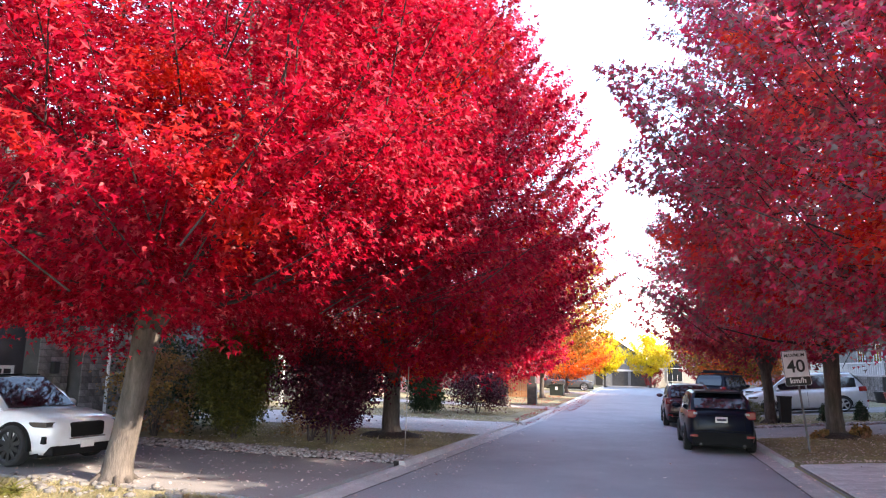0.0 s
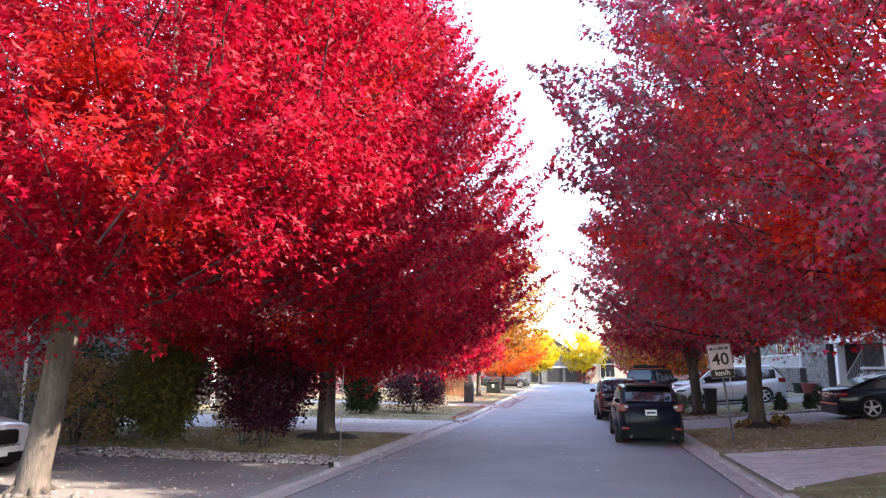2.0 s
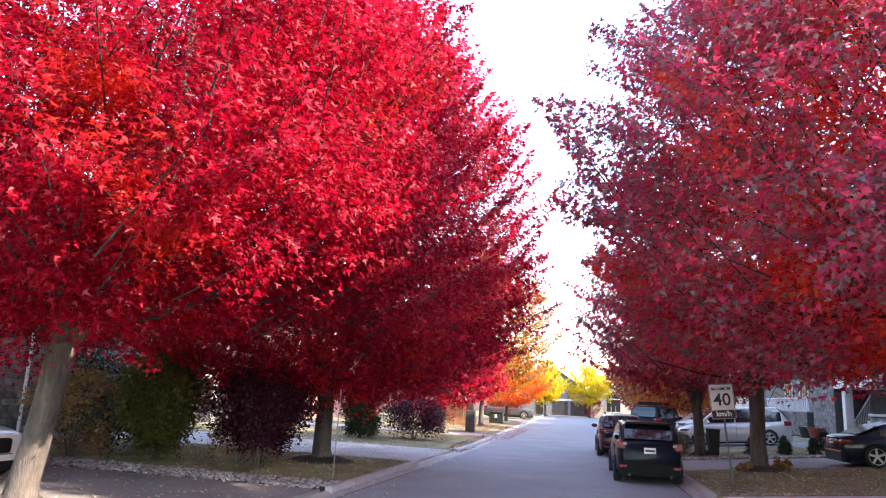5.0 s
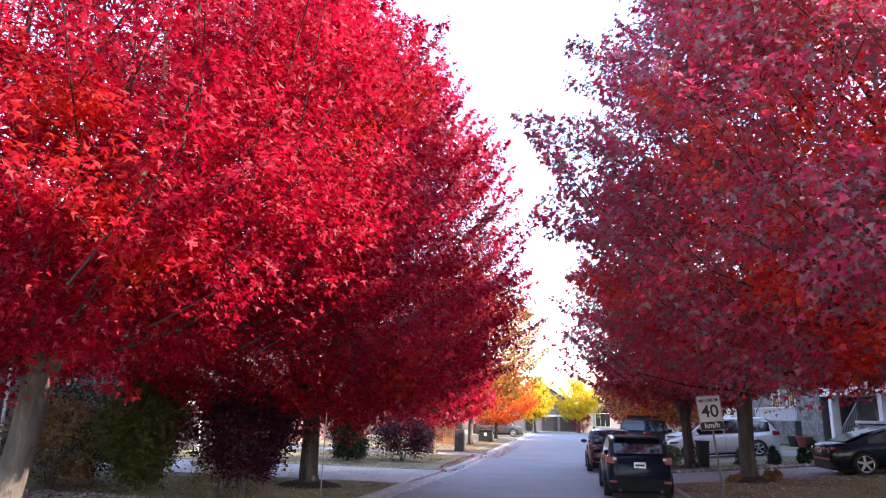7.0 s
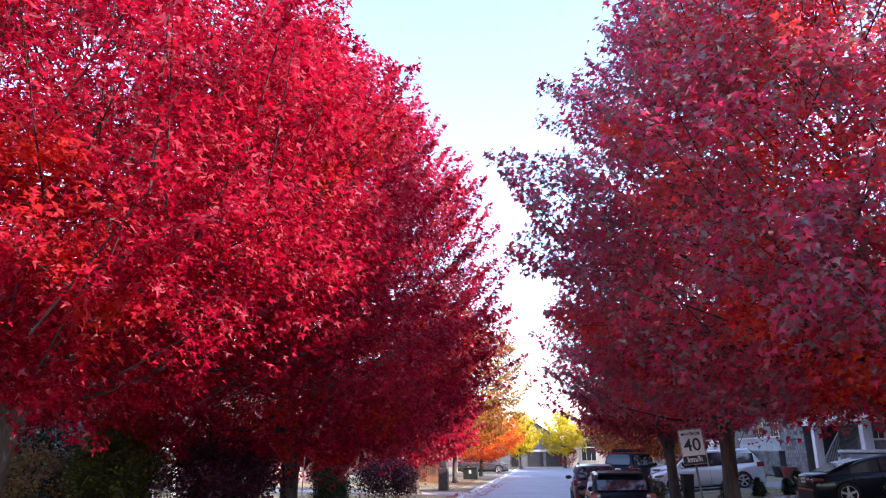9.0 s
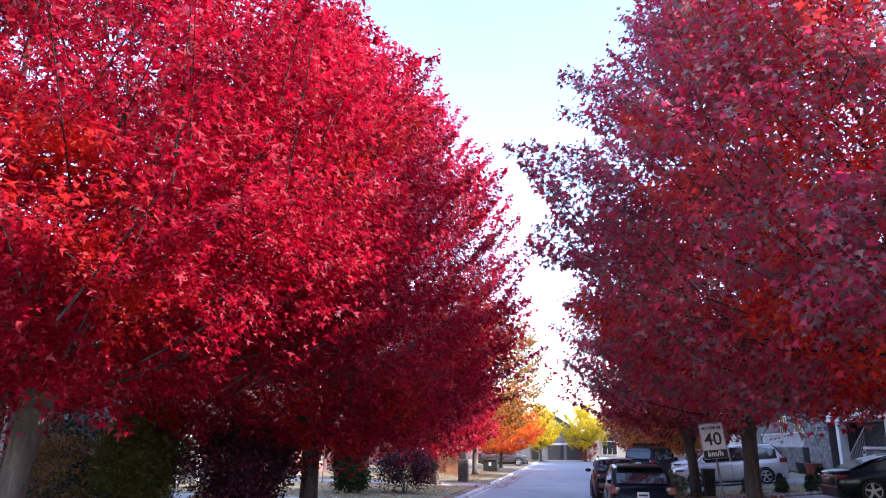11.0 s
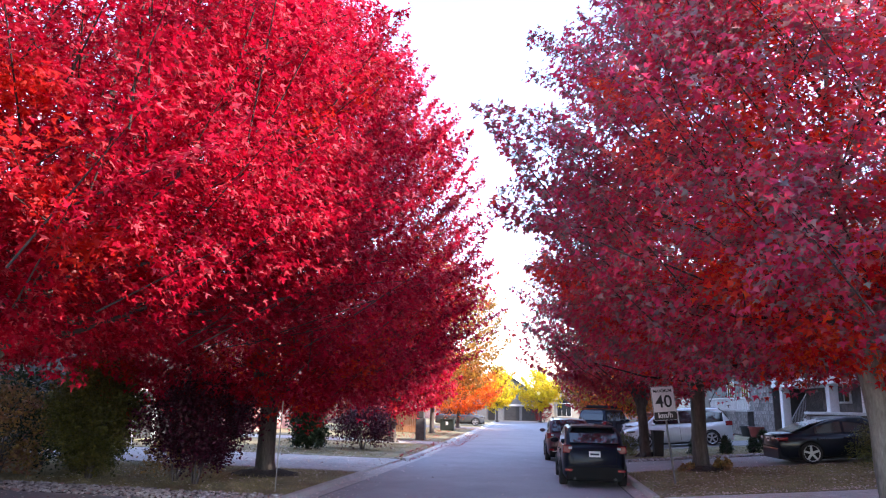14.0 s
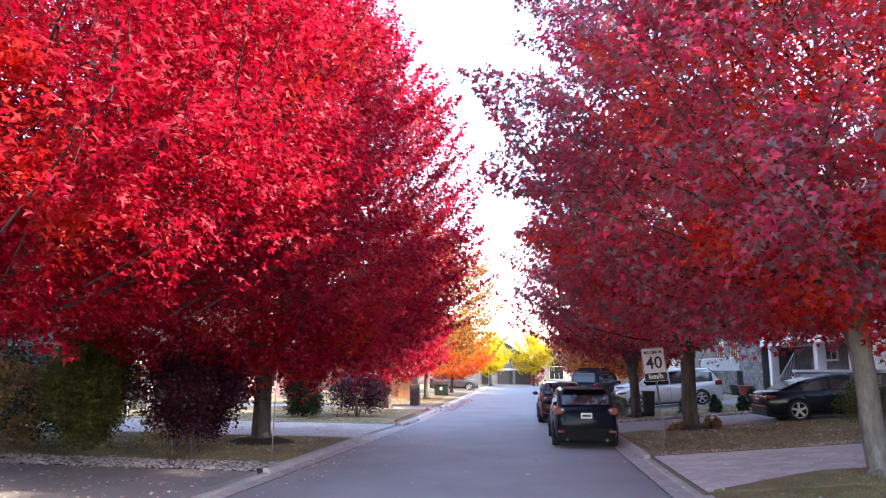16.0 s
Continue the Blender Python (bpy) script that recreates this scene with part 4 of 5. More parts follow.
RAILING = paint("grey_railing", (0.38, 0.37, 0.37), 0.45)
IRON = paint("black_iron", (0.02, 0.02, 0.02), 0.5)
DOOR_DARK = surface("dark_garage_door", (0.03, 0.03, 0.033), (0.05, 0.05, 0.055), 0.6, 2, 40, 0.2, 0.003)
GLASS = paint("window_glass", (0.03, 0.035, 0.04), 0.05)
CEDARWOOD = surface("orange_cedar", (0.32, 0.13, 0.05), (0.50, 0.22, 0.10), 0.85, 2, 40, 0.4, 0.004, stretch=(1, 1, 0.2))
POT_RED, POT_BLACK = paint("red_pot", (0.20, 0.03, 0.025), 0.5), paint("black_pot", (0.02, 0.02, 0.022), 0.5)
BIN = paint("black_bin_plastic", (0.01, 0.01, 0.012), 0.7)


def gable(bm, x0, x1, y0, y1, z, h, over=0.4, along="y"):
    """A pitched roof with thickness."""
    if along == "y":
        m = (x0 + x1) / 2
        c = [(x0 - over, z - 0.15), (m, z + h), (x1 + over, z - 0.15)]
        for (a, za), (b, zb) in ((c[0], c[1]), (c[1], c[2])):
            v = [bm.verts.new(p) for p in ((a, y0 - over, za), (b, y0 - over, zb), (b, y1 + over, zb), (a, y1 + over, za), (a, y0 - over, za + 0.2), (b, y0 - over, zb + 0.2), (b, y1 + over, zb + 0.2), (a, y1 + over, za + 0.2))]
            for f in ((0, 1, 2, 3), (7, 6, 5, 4), (0, 4, 5, 1), (1, 5, 6, 2), (2, 6, 7, 3), (3, 7, 4, 0)):
                bm.faces.new([v[k] for k in f])
    else:
        m = (y0 + y1) / 2
        c = [(y0 - over, z - 0.15), (m, z + h), (y1 + over, z - 0.15)]
        for (a, za), (b, zb) in ((c[0], c[1]), (c[1], c[2])):
            v = [bm.verts.new(p) for p in ((x0 - over, a, za), (x0 - over, b, zb), (x1 + over, b, zb), (x1 + over, a, za), (x0 - over, a, za + 0.2), (x0 - over, b, zb + 0.2), (x1 + over, b, zb + 0.2), (x1 + over, a, za + 0.2))]
            for f in ((3, 2, 1, 0), (4, 5, 6, 7), (1, 5, 4, 0), (2, 6, 5, 1), (3, 7, 6, 2), (0, 4, 7, 3)):
                bm.faces.new([v[k] for k in f])
    bmesh.ops.recalc_face_normals(bm, faces=bm.faces)
    return bm


def prism(bm, x0, x1, y0, y1, z, h, along):
    """The triangular wall that closes a gable."""
    if along == "y":
        p = [(x0, z), (x1, z), ((x0 + x1) / 2, z + h)]
        a, b = [bm.verts.new((x, y0, q)) for x, q in p], [bm.verts.new((x, y1, q)) for x, q in p]
    else:
        p = [(y0, z), (y1, z), ((y0 + y1) / 2, z + h)]
        a, b = [bm.verts.new((x0, y, q)) for y, q in p], [bm.verts.new((x1, y, q)) for y, q in p]
    bm.faces.new(a); bm.faces.new(b[::-1])
    for k in range(3):
        bm.faces.new((a[k], b[k], b[(k + 1) % 3], a[(k + 1) % 3]))
    bmesh.ops.recalc_face_normals(bm, faces=bm.faces)
    return bm


def window(parent, face, x, a0, a1, z0, z1, out, bars=1):
    """A framed window on a wall that faces along face ('x' or 'y'); out: the side that it looks to."""
    w = new("window")
    w.parent = parent
    def bx(lo, hi, p0, p1, q0, q1):
        return boxed(min(lo, hi), max(lo, hi), p0, p1, q0, q1) if face == "x" else boxed(p0, p1, min(lo, hi), max(lo, hi), q0, q1)
    part("pane", bx(x - out * 0.02, x + out * 0.02, a0, a1, z0, z1), GLASS, w)
    for p0, p1, q0, q1 in ((a0 - 0.07, a1 + 0.07, z1, z1 + 0.09), (a0 - 0.1, a1 + 0.1, z0 - 0.09, z0), (a0 - 0.07, a0, z0, z1), (a1, a1 + 0.07, z0, z1)):
        part("window_frame", bx(x - out * 0.02, x + out * 0.06, p0, p1, q0, q1), TRIM, w)
    for k in range(bars):
        c = a0 + (a1 - a0) * (k + 1) / (bars + 1)
        part("glazing_bar", bx(x - out * 0.02, x + out * 0.045, c - 0.02, c + 0.02, z0, z1), TRIM, w)
    return w


def courses(parent, x, y0, y1, z0, z1, out, mat, name="stone", h=0.19, seed=3, limit=300):
    """Stones laid in courses on a wall facing along x, proud of the mortar by different amounts."""
    rng = random.Random(seed)
    meshes = []
    for w in (0.3, 0.42, 0.55):
        bm = boxed(-0.03, 0.03, -w / 2 + 0.006, w / 2 - 0.006, -h / 2 + 0.006, h / 2 - 0.006, 0.008)
        me = bpy.data.meshes.new(name)
        bm.to_mesh(me)
        bm.free()
        me.materials.append(mat)
        meshes.append((w, me))
    z, count = z0 + h / 2, 0
    while z < z1 - h / 3 and count < limit:
        y = y0
        while y < y1 - 0.1 and count < limit:
            w, me = rng.choice(meshes)
            s = min(1.0, (y1 - y) / w)
            ob = new(name, me)
            ob.parent = parent
            ob.matrix_world = pose(x + out * rng.uniform(0.0, 0.025), y + w * s / 2, z) @ Matrix.Diagonal((1, s, 1, 1))
            y += w * s
            count += 1
        z += h


def house(label, x0, x1, y0, y1, h, ridge, wall_mat, along="x", group="houses"):
    e = thing("house", (0, 0, 0), label, "house", group)
    part("wall", prism(boxed(x0, x1, y0, y1, -0.2, h), x0 + 0.01, x1 - 0.01, y0 + 0.01, y1 - 0.01, h - 0.01, ridge, along), wall_mat, e)
    part("roof", gable(bmesh.new(), x0, x1, y0, y1, h, ridge, 0.5, along), ROOF, e)
    return e


# house behind the sedan and the pale-barked maple: stone porch, steps and white trim
GX = 13.2
# The north end is stretched to the next house to shut a sun gap.
hb = house("two-storey stone house with a raised porch, iron railings and white trim", GX + 1.6, 27, 25.0, 43.9, 7.8, 3.8, STONE)
w1 = part("porch_wall", boxed(GX, GX + 1.6, 25.0, 33.0, 0.6, 2.1), MORTAR, hb)
courses(w1, GX, 25.0, 33.0, 0.9, 2.1, -1, STONE, seed=4, limit=140)
part("porch_slab", boxed(GX - 0.08, GX + 1.6, 24.9, 33.1, 2.1, 2.22, 0.02), CONCRETE, hb)
w2 = part("stone_pier", boxed(GX - 0.05, GX + 1.6, 37.2, 40.5, 0.6, 7.0), MORTAR, hb)
courses(w2, GX - 0.05, 37.2, 40.5, 0.9, 4.6, -1, STONE, seed=5, limit=160)
bm = bmesh.new()
for k in range(7):   # steps climb towards the porch
    box(bm, GX + 0.1, GX + 1.5, 33.1 + 0.3 * k, 33.4 + 0.3 * k, 0.8, 2.1 - 0.18 * k)
part("porch_steps", bm, CONCRETE, hb)
for xx in (GX + 0.08, GX + 1.45):
    bm = bmesh.new()
    tube(bm, [(xx, 33.0, 3.05), (xx, 35.3, 1.75)], [0.025, 0.025], 8)
    tube(bm, [(xx, 33.0, 2.3), (xx, 35.3, 1.0)], [0.015, 0.015], 6)
    part("stair_rail", bm, RAILING, hb)
    for k in range(12):
        y = 33.05 + 0.2 * k
        part("baluster", boxed(xx - 0.01, xx + 0.01, y - 0.01, y + 0.01, 2.25 - 0.565 * (y - 33.0), 3.02 - 0.565 * (y - 33.0)), RAILING, hb)
for k in range(16):
    y = 31.2 + 0.115 * k
    part("baluster", boxed(GX + 0.03, GX + 0.05, y - 0.01, y + 0.01, 2.22, 3.1), IRON, hb)
part("porch_rail", boxed(GX + 0.02, GX + 0.06, 31.1, 33.0, 3.08, 3.12), IRON, hb)
for y in (30.6, 36.3):
    part("porch_column", boxed(GX + 0.05, GX + 0.42, y - 0.2, y + 0.2, 2.2 if y < 33 else 1.0, 5.2, 0.02), TRIM, hb)
part("porch_beam", boxed(GX - 0.1, GX + 1.6, 29.5, 37.2, 2.98 + 0.4, 3.95, 0.02), TRIM, hb)
part("front_door", boxed(GX + 1.54, GX + 1.6, 29.9, 30.9, 2.22, 4.3, 0.01), TRIM, hb, "white front door")
window(hb, "x", GX + 1.57, 27.9, 29.3, 2.45, 4.0, -1, 2)
window(hb, "x", GX + 1.57, 32.0, 33.2, 2.7, 4.0, -1, 1)
part("wall_panel", boxed(GX - 0.02, GX + 1.5, 25.7, 27.3, 2.22, 4.6, 0.02), TRIM, hb, "white panelled bay")
for z in (2.6, 3.1, 3.6, 4.1):
    part("panel_groove", boxed(GX - 0.03, GX + 0.1, 25.75, 27.25, z - 0.02, z + 0.02), STUCCO, hb)
for y in (26, 30.5, 35, 38.5):
    window(hb, "x", GX + 1.57 if y < 37 else GX - 0.09, y - 0.6, y + 0.6, 5.2, 6.6, -1, 1)
# terrace of the next house with a stone parapet and white balusters
hc = house("stone-fronted house with a walled terrace and white balustrade", 15.5, 28, 44.0, 60.5, 7.8, 3.8, STONE)
w3 = part("terrace_wall", boxed(13.0, 15.5, 41.2, 50.0, 0.6, 2.15), MORTAR, hc)
courses(w3, 13.0, 41.2, 50.0, 0.85, 2.15, -1, STONE, seed=6, limit=160)
part("terrace_coping", boxed(12.94, 15.5, 41.1, 50.1, 2.15, 2.24, 0.01), CONCRETE, hc)
for k in range(22):
    part("baluster", boxed(13.05, 13.15, 41.3 + 0.4 * k, 41.42 + 0.4 * k, 2.24, 2.9), TRIM, hc)
part("handrail", boxed(13.02, 13.18, 41.2, 50.0, 2.9, 2.98), TRIM, hc)
for y in (46.5, 50, 53.5):
    window(hc, "x", 15.47, y - 0.8, y + 0.8, 2.6, 4.2, -1, 2)
    window(hc, "x", 15.47, y - 0.6, y + 0.6, 5.4, 6.7, -1, 1)
# brick house nearer to the camera on that side; length and eaves set to block sun
ha = house("rose brick house with white window surrounds", 16.0, 30, 8.0, 24.6, 9.0, 3.8, BRICK)
courses(ha, 15.98, 18.0, 23.0, 1.0, 4.0, -1, BRICK, "brick_block", 0.2, 8, 200)
for y in (10.5, 14, 19.5):
    window(ha, "x", 15.97, y - 0.7, y + 0.7, 2.2, 3.8, -1, 1)
    window(ha, "x", 15.97, y - 0.6, y + 0.6, 5.2, 6.6, -1, 1)
# hc, hd and he are drawn out to meet, keeping sun bands off the road.
hd = house("further house along the street, half hidden by trees", 15.0, 28, 61.0, 80.5, 7.8, 3.8, STUCCO)
he = house("house past the bend behind the trees", 14.0, 26, 81.0, 99.0, 7.8, 3.8, BRICK)

# Added out of view; its eaves height decides where sunlight is cut off.
house("unseen stucco house added to block the sun", 16.0, 30, -14.0, 7.8, 9.7, 3.8, STUCCO)

# house by the white SUV: dark garage door with small white windows, stone and siding
LX = -16.6
la = house("dark stone and siding house with a garage behind the white SUV", -30, LX, 3.0, 19.5, 7.0, 3.0, SIDING)
gd = part("garage_door", boxed(LX - 0.05, LX + 0.03, 8.4, 13.9, 0.2, 2.35), DOOR_DARK, la, "dark panelled garage door")
for k in range(4):
    part("door_groove", boxed(LX + 0.02, LX + 0.04, 8.45, 13.85, 0.55 + 0.45 * k, 0.57 + 0.45 * k), SIDING, gd)
for y in (9.4, 10.6, 11.8, 13.0):
    window(la, "x", LX + 0.05, y + 0.2, y + 0.75, 1.5, 1.88, 1, 1)
w4 = part("stone_pier", boxed(LX, LX + 0.5, 14.2, 15.3, 0.1, 3.4), MORTAR, la)
courses(w4, LX + 0.5, 14.2, 15.3, 0.15, 3.0, 1, STONE, seed=7, limit=60)
w5 = part("stone_wall", boxed(LX, LX + 0.9, 15.4, 19.4, 0.1, 3.4), MORTAR, la)
courses(w5, LX + 0.9, 15.4, 19.4, 0.15, 3.2, 1, STONE, seed=8, limit=180)
bm = bmesh.new()
tube(bm, [(LX + 1.0, 16.4, 0.3), (LX + 1.0, 16.4, 3.4)], [0.045, 0.045], 8)
part("downspout", bm, TRIM, la)
lantern = part("wall_lantern", boxed(LX + 0.52, LX + 0.7, 14.62, 14.82, 1.75, 2.1, 0.03), IRON, la)
lb = house("dark house with a white porch roof behind the bushes", -31, -18.5, 22.5, 35.0, 6.8, 3.0, SIDING)
pr = part("porch_roof", boxed(-18.5, -15.9, 26.4, 28.6, 2.42, 2.56, 0.02), TRIM, lb, "white porch fascia")
for y in (26.6, 28.4):
    part("porch_post", boxed(-16.1, -15.95, y - 0.07, y + 0.07, 0.1, 2.42), TRIM, lb)
window(lb, "x", -18.47, 26, 28, 0.9, 2.2, 1, 2)
lc = house("pale sunlit house beyond the cedar", -30, -17.0, 42.0, 56.0, 6.8, 3.0, BRICK)
window(lc, "x", -16.97, 45, 47, 1.0, 2.4, 1, 1)
window(lc, "x", -16.97, 50, 52, 1.0, 2.4, 1, 1)
ld = house("far house on the sunny side", -28, -15.5, 66.0, 82.0, 6.8, 3.0, BRICK)

# house at the end of the street with two garage doors and an arched window
END = 106.0
hx = house("grey house closing the street with two dark garage doors", -8.0, 2.3, END, END + 13, 3.2, 3.6, surface("grey_cladding", (0.16, 0.165, 0.17), (0.24, 0.245, 0.25), 0.85, 1, 40, 0.3, 0.005), "y")
for a, b in ((-3.2, -0.95), (-0.55, 1.75)):
    g = part("garage_door", boxed(a, b, END - 0.03, END + 0.1, 0.1, 2.15), DOOR_DARK, hx)
    for k in range(3):
        part("door_groove", boxed(a, b, END - 0.04, END - 0.028, 0.6 + 0.5 * k, 0.64 + 0.5 * k), SIDING, g)
part("door_surround", boxed(-3.5, 2.05, END - 0.06, END + 0.05, 2.18, 2.45), TRIM, hx)
part("side_door", boxed(-5.6, -4.6, END - 0.05, END + 0.05, 0.1, 2.1), IRON, hx)
hy = house("beige end house wing with a tall arched window", 2.4, 12.0, END - 1.0, END + 12, 4.6, 3.4, STUCCO, "y")
window(hy, "y", END - 1.03, 4.6, 6.6, 0.9, 2.7, -1, 2)
bm = bmesh.new()
tube(bm, [(5.6, END - 1.08, 2.75), (5.6, END - 0.98, 2.75)], [1.0, 1.0], 24)
part("arch_light", bm, GLASS, hy)
house("next house at the end of the street", -26, -9.5, END - 4, END + 10, 6.0, 3.0, BRICK, "y")
house("house at the bend", 13.5, 28, END - 2, END + 10, 6.4, 3.0, STONE, "y")

# ---------------------------------------------------------------- smaller things
bins = thing("wheelie_bin", (5.72, 28.5, rise(5.7, 28.5)), "black wheeled bin leaning by the trunk", "bin")
bm = bmesh.new()
v0 = [bm.verts.new(p) for p in ((-0.17, -0.22, 0.05), (0.17, -0.22, 0.05), (0.17, 0.22, 0.05), (-0.17, 0.22, 0.05))]
v1 = [bm.verts.new(p) for p in ((-0.21, -0.3, 1.0), (0.21, -0.3, 1.0), (0.21, 0.3, 1.0), (-0.21, 0.3, 1.0))]
bm.faces.new(v0[::-1]); bm.faces.new(v1)
for k in range(4):
    bm.faces.new((v0[k], v0[(k + 1) % 4], v1[(k + 1) % 4], v1[k]))
part("bin_body", bm, BIN, bins)
part("lid", boxed(-0.23, 0.23, -0.34, 0.32, 1.0, 1.06, 0.02), BIN, bins)
for s in (1, -1):
    bm = bmesh.new()
    tube(bm, [(s * 0.18, 0.24, 0.1), (s * 0.23, 0.24, 0.1)], [0.1, 0.1], 14)
    part("bin_wheel", bm, RUBBER, bins)

post = thing("marker_post", (-5.8, 40.0, rise(-5.8, 40)), "dark pillar with a paler cap beside the kerb", "post")
part("shaft", boxed(-0.27, 0.27, -0.27, 0.27, -0.1, 1.25, 0.04), surface("weathered_dark_grey", (0.05, 0.055, 0.055), (0.1, 0.1, 0.1), 0.8, 4, 40), post)
part("cap", boxed(-0.22, 0.22, -0.22, 0.22, 1.25, 2.0, 0.08), STEEL, post)
cab2 = thing("utility_box", (-6.1, 56.5, rise(-6, 56)), "dark green utility cabinet with a white notice", "cabinet")
part("cabinet_body", boxed(-0.55, 0.55, -0.4, 0.4, -0.05, 0.85, 0.04), paint("dark_green_metal", (0.02, 0.03, 0.025), 0.5), cab2)
part("notice", boxed(-0.1, 0.1, -0.415, -0.4, 0.45, 0.7), PLATE, cab2)
part("cabinet_lid", boxed(-0.6, 0.6, -0.45, 0.45, 0.85, 0.92, 0.02), paint("dark_green_lid", (0.02, 0.03, 0.025), 0.45), cab2)

fence = thing("cedar_fence", (0, 0, 0), "orange-brown cedar board fence between gardens", "fence")
for k in range(26):
    x = -10.9 + 0.135 * k
    part("board", boxed(x, x + 0.12, 50.0, 50.03, 0.15, 1.75 + 0.01 * (k % 3), 0.006), CEDARWOOD, fence)
for x in (-10.9, -9.2, -7.4):
    part("fence_post", boxed(x - 0.06, x + 0.06, 50.03, 50.15, -0.1, 1.85, 0.01), CEDARWOOD, fence)
for z in (0.5, 1.4):
    part("rail", boxed(-10.9, -7.4, 50.03, 50.07, z, z + 0.09), CEDARWOOD, fence)

stake = thing("snow_stake", (-5.36, 14.75, rise(-5.4, 14.7)), "thin pale driveway marker stake", "stake")
bm = bmesh.new()
tube(bm, [(0, 0, -0.1), (0.02, 0, 1.0), (0.05, 0, 2.05)], [0.014, 0.013, 0.012], 8)
part("rod", bm, surface("faded_fibreglass", (0.25, 0.24, 0.21), (0.4, 0.38, 0.33), 0.7, 5, 60), stake)


def pot(x, y, z, mat, label, r=0.3):
    p = thing("plant_pot", (x, y, z), label, "plant pot", "pots by the wall")
    bm = bmesh.new()
    tube(bm, [(0, 0, 0), (0, 0, 0.5), (0, 0, 0.5), (0, 0, 0.58)], [r * 0.72, r, r * 1.08, r * 1.08], 18)
    part("pot_body", bm, mat, p, smooth=False)
    return p


pot(12.7, 40.6, rise(12.7, 40) - 0.01, POT_BLACK, "black plant pot before the stone wall", 0.36)
pot(12.7, 38.9, rise(12.7, 39) - 0.01, POT_RED, "red plant pot before the stone wall", 0.38)
for k, (x, y, s) in enumerate(((7.2, 28.9, 0.45), (8.4, 28.6, 0.5), (9.4, 28.4, 0.45), (10.3, 30.0, 0.6))):
    shrub("small_shrub", (x, y, rise(x, y)), 1.3 * s, 0.62 * s, LEAF_CEDAR, "small clipped evergreen in the planted strip", 60 + k, 3000, 0.05, cone=1.0, low=0.05)
shrub("round_bush", (10.9, 20.9, rise(10.9, 21)), 1.1, 0.9, LEAF_GREEN, "rounded green bush beside the dark sedan", 70, 4000, 0.06, wide=0.4)
shrub("low_bush", (4.6, 30.2, rise(4.6, 30)), 0.85, 0.6, LEAF_GREEN, "low green bush before the van", 71, 2500, 0.06)
shrub("hydrangea", (-12.4, 14.6, 0.2), 2.1, 1.3, LEAF_HYDRANGEA, "faded yellow hydrangea by the house", 72, 3500, 0.11)
# Added hedge: hides bright specks so the background stays dark.
shrub("dark_hedge", (-13.2, 17.2, 0.2), 2.6, 1.9, LEAF_CEDAR, "tall dark evergreen hedge added to darken the background by the house", 78, 9000, 0.11, wide=0.3)
shrub("dark_hedge", (-11.6, 16.4, 0.2), 2.0, 1.5, LEAF_CEDAR, "dark evergreen hedge behind the lawn", 73, 4000, 0.06, wide=0.3)
shrub("ornamental_grass", (6.55, 21.9, rise(6.5, 22)), 0.3, 0.24, LEAF_HYDRANGEA, "clump of yellow ornamental grass at the trunk", 74, 500, 0.12)
shrub("ornamental_grass", (5.45, 22.0, rise(5.5, 22)), 0.24, 0.2, LEAF_HYDRANGEA, "clump of faded ornamental grass at the trunk", 75, 400, 0.12)
shrub("ornamental_grass", (-8.95, 6.75, rise(-8.95, 6.75)), 0.1, 0.22, LEAF_GREEN, "tuft of green grass by the rocks at the red maple", 79, 420, 0.22, BLADE, stems=1)
shrub("perennial_patch", (-8.3, 15.6, 0.2), 0.9, 0.9, LEAF_HYDRANGEA, "faded perennials under the purple bush", 76, 1200, 0.08)
shrub("red_bush", (2.6, 100.0, 0.1), 2.4, 1.4, LEAF_WINE, "red bush before the end house", 77, 1500, 0.16)
kerb_rock = thing("stone_step", (12.2, 20.6, rise(12.2, 20.6)), "pale stone block beside the round bush", "stone")
part("block", boxed(-0.7, 0.5, -0.25, 0.25, -0.1, 0.3, 0.05), CONCRETE, kerb_rock)

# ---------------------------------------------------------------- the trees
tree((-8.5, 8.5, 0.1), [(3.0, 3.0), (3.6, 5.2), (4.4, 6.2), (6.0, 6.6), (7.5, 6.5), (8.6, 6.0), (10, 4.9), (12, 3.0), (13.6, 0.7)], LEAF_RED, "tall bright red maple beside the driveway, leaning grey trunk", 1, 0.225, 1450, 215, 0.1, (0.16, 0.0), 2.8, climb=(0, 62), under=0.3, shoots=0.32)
tree((-6.95, 18.2, 0.1), [(2.2, 3.2), (2.9, 4.8), (4.0, 6.1), (6.0, 6.5), (8.0, 6.2), (10.4, 5.6), (13.0, 3.9), (15.0, 1.9), (16.6, 0.5)], LEAF_CRIMSON, "tall crimson maple in a ring of dark mulch", 2, 0.25, 1450, 150, 0.125, (0.005, 0.0), 2.3, climb=(5, 62), inner=LEAF_BACKLIT, under=0.3, shoots=0.32, backlit_share=0.55)
tree((6.8, 11.7, rise(6.8, 11.7)), [(2.95, 3.6), (3.4, 5.2), (4.1, 5.8), (5.0, 6.1), (7.2, 6.0), (8.3, 5.8), (9.5, 5.3), (11.2, 4.7), (13.0, 3.0), (14.2, 0.6)], LEAF_DUSK, "spreading maple with dull wine and green leaves, backlit orange painted in", 3, 0.19, 1200, 185, 0.114, (-0.09, 0.0), 2.9, BARK_PALE, LEAF5, LEAF_BACKLIT, climb=(5, 45), uneven=0.2, under=0.34, shoots=0.3, backlit_share=0.7)
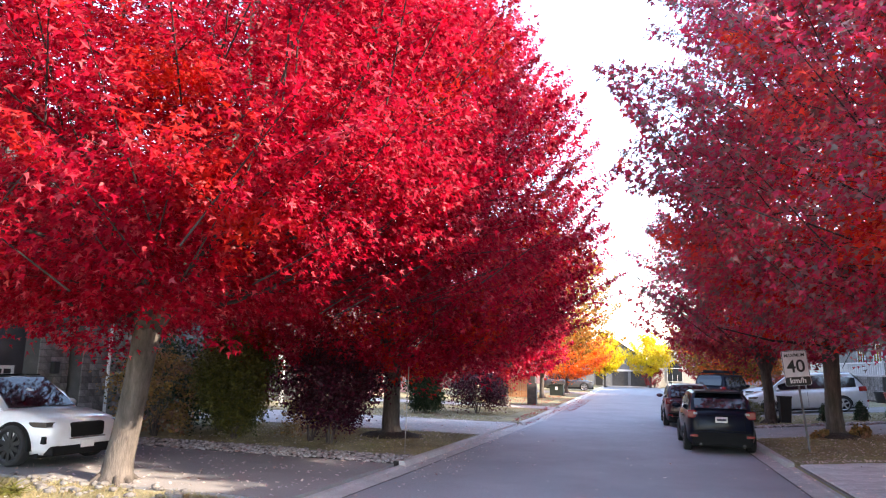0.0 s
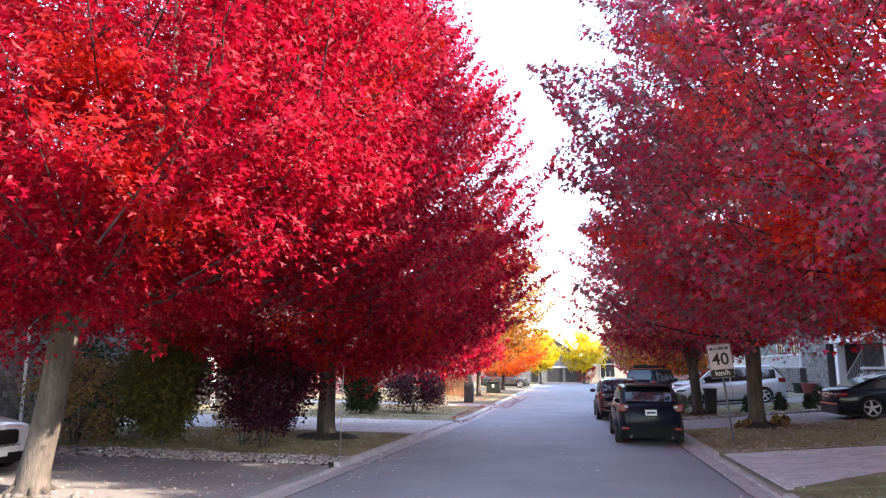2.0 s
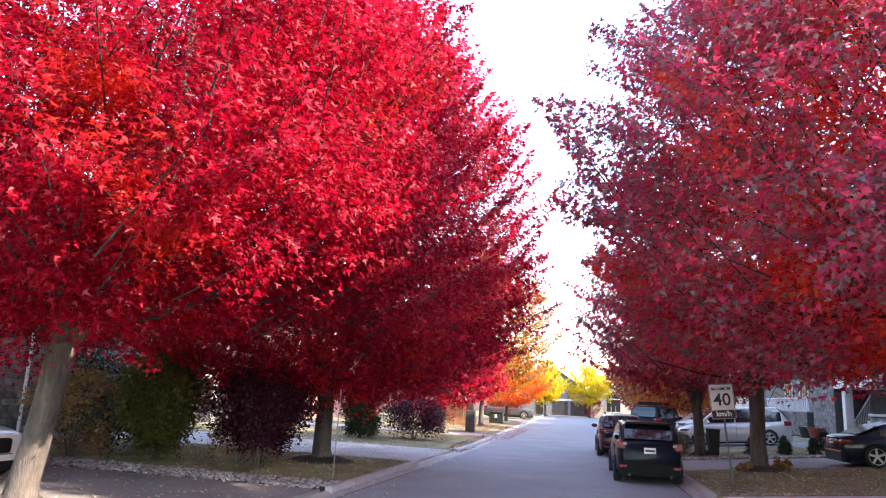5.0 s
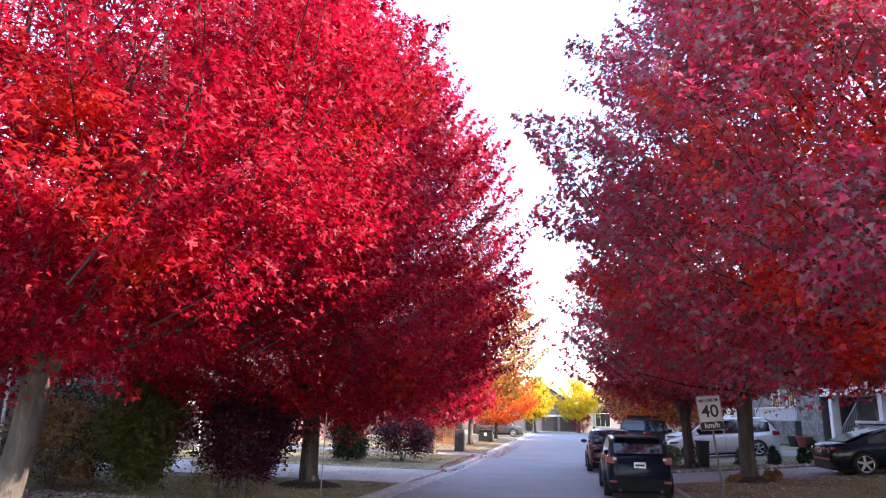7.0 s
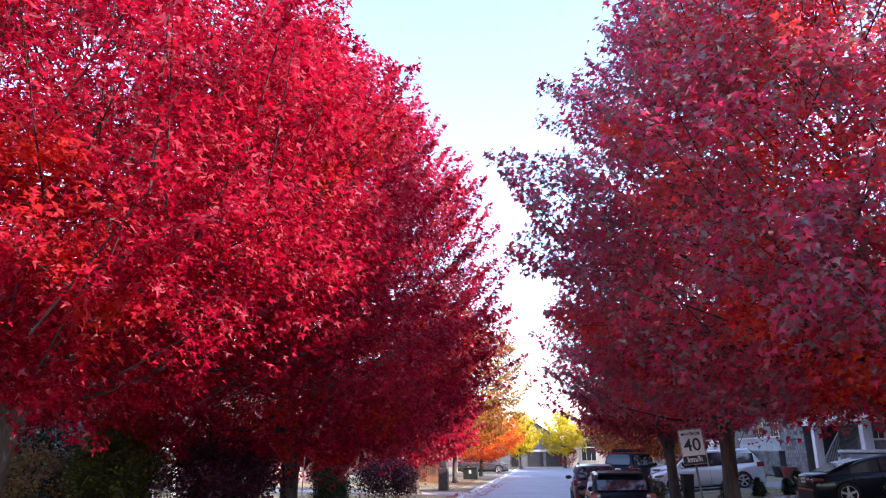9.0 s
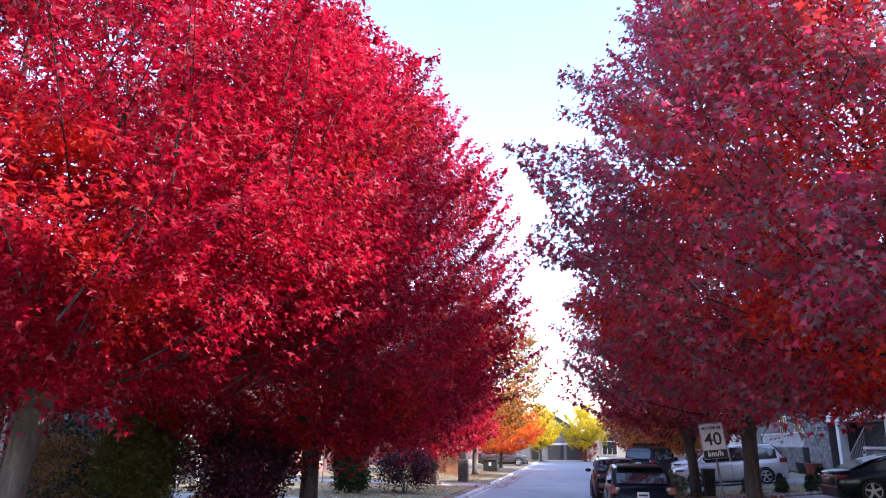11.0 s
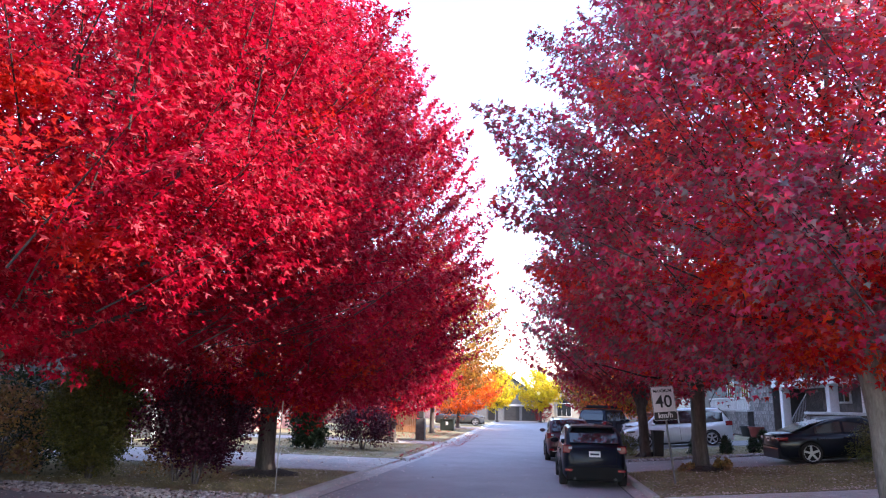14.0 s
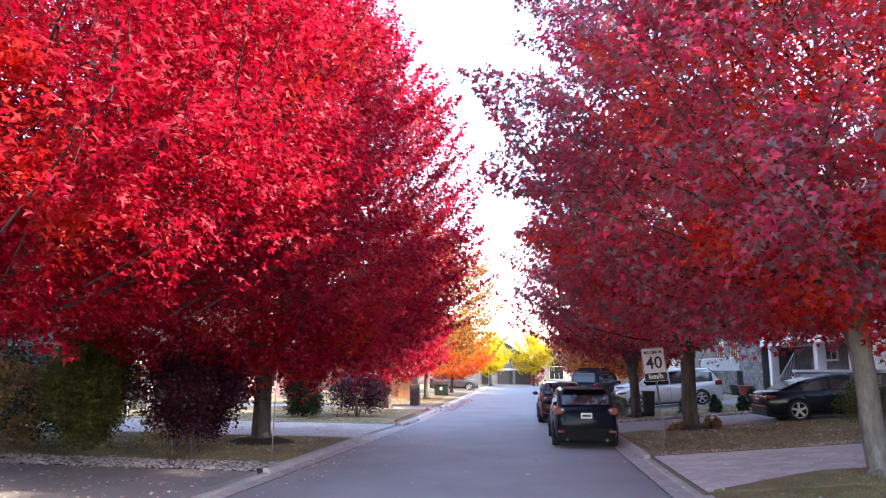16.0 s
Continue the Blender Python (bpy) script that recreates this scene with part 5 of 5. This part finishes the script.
tree((6.06, 22.6, rise(6, 22)), [(3.2, 3.2), (3.9, 5.0), (5.0, 5.8), (7.0, 5.4), (9.5, 3.6), (12.0, 0.6)], LEAF_DUSK, "wine red maple on the lawn behind the speed sign", 4, 0.24, 480, 120, 0.15, (-0.01, 0.0), 2.8, inner=LEAF_BACKLIT)
tree((5.3, 29.0, rise(5.3, 29)), [(2.8, 2.8), (3.8, 4.5), (5.5, 4.6), (7.5, 3.2), (10.0, 0.5)], LEAF_WINE, "dark wine-coloured maple near the parked van", 5, 0.2, 260, 110, 0.18, (-0.05, 0.0), 2.2, shape=LEAF2)
tree((-6.9, 36.8, 0.1), [(1.9, 2.2), (3.0, 3.6), (5.0, 3.9), (7.0, 2.6), (9.5, 0.4)], LEAF_CRIMSON, "crimson maple further along the street", 6, 0.22, 260, 110, 0.18, (0, 0), 2.0, shape=LEAF2)
tree((-6.5, 50.0, 0.1), [(3.0, 3.0), (4.5, 5.2), (7.0, 5.6), (9.5, 5.2), (11.5, 3.2), (14.0, 0.6)], LEAF_GOLD, "golden bronze street tree", 7, 0.16, 420, 95, 0.2, (0, 0), 3.3, shape=LEAF2, inner=LEAF_ORANGE, reach=(1.8, 3.0), backlit_share=0.35)
tree((-6.0, 64.0, 0.1), [(2.0, 2.6), (3.2, 4.1), (5.0, 3.8), (7.0, 1.2)], LEAF_ORANGE, "bright orange street tree", 8, 0.14, 200, 90, 0.2, (0, 0), 2.0, shape=LEAF2)
tree((-3.9, 97.0, 0.1), [(2.2, 1.8), (4.0, 3.1), (6.0, 2.6), (7.8, 0.6)], LEAF_YELLOW, "yellow-green street tree at the street's end", 9, 0.14, 150, 85, 0.24, (0, 0), 2.3, shape=LEAF2)
tree((2.1, 99.5, 0.1), [(2.3, 2.0), (4.0, 3.4), (6.0, 2.9), (8.0, 0.7)], LEAF_YELLOW, "bright yellow tree before the end house", 10, 0.14, 150, 85, 0.24, (0, 0), 2.4, shape=LEAF2)
tree((6.2, 46.0, 0.2), [(2.0, 2.8), (3.4, 4.2), (5.2, 3.8), (7.0, 1.5)], LEAF_GOLD, "low orange and green tree beyond the van", 11, 0.14, 190, 85, 0.2, (0, 0), 2.0, shape=LEAF2, inner=LEAF_ORANGE)
tree((7.0, 60.0, 0.2), [(2.0, 3.0), (4.0, 4.5), (6.5, 3.8), (9.0, 0.8)], LEAF_WINE, "dark red tree further up the street", 12, 0.16, 190, 85, 0.22, (0, 0), 2.0, shape=LEAF2)
shrub("green_bush", (-10.35, 15.2, 0.15), 2.9, 1.15, LEAF_GREEN, "tall loose olive-green bush at the lawn's edge", 21, 22000, 0.085, wide=1.0, low=0.16)
shrub("purple_bush", (-7.6, 15.3, 0.15), 2.5, 1.35, LEAF_PURPLE, "dark purple-leaved bush overhung by the maple", 22, 16000, 0.09, wide=1.0, low=0.24)
shrub("cedar", (-9.0, 28.6, 0.15), 2.2, 0.78, LEAF_CEDAR, "clipped dark green cedar on the lawn", 23, 14000, 0.10, wide=0.3)
shrub("maroon_bush", (-6.9, 30.0, 0.15), 1.6, 1.4, LEAF_PURPLE, "maroon bush on the lawn", 24, 7000, 0.1, low=0.3)
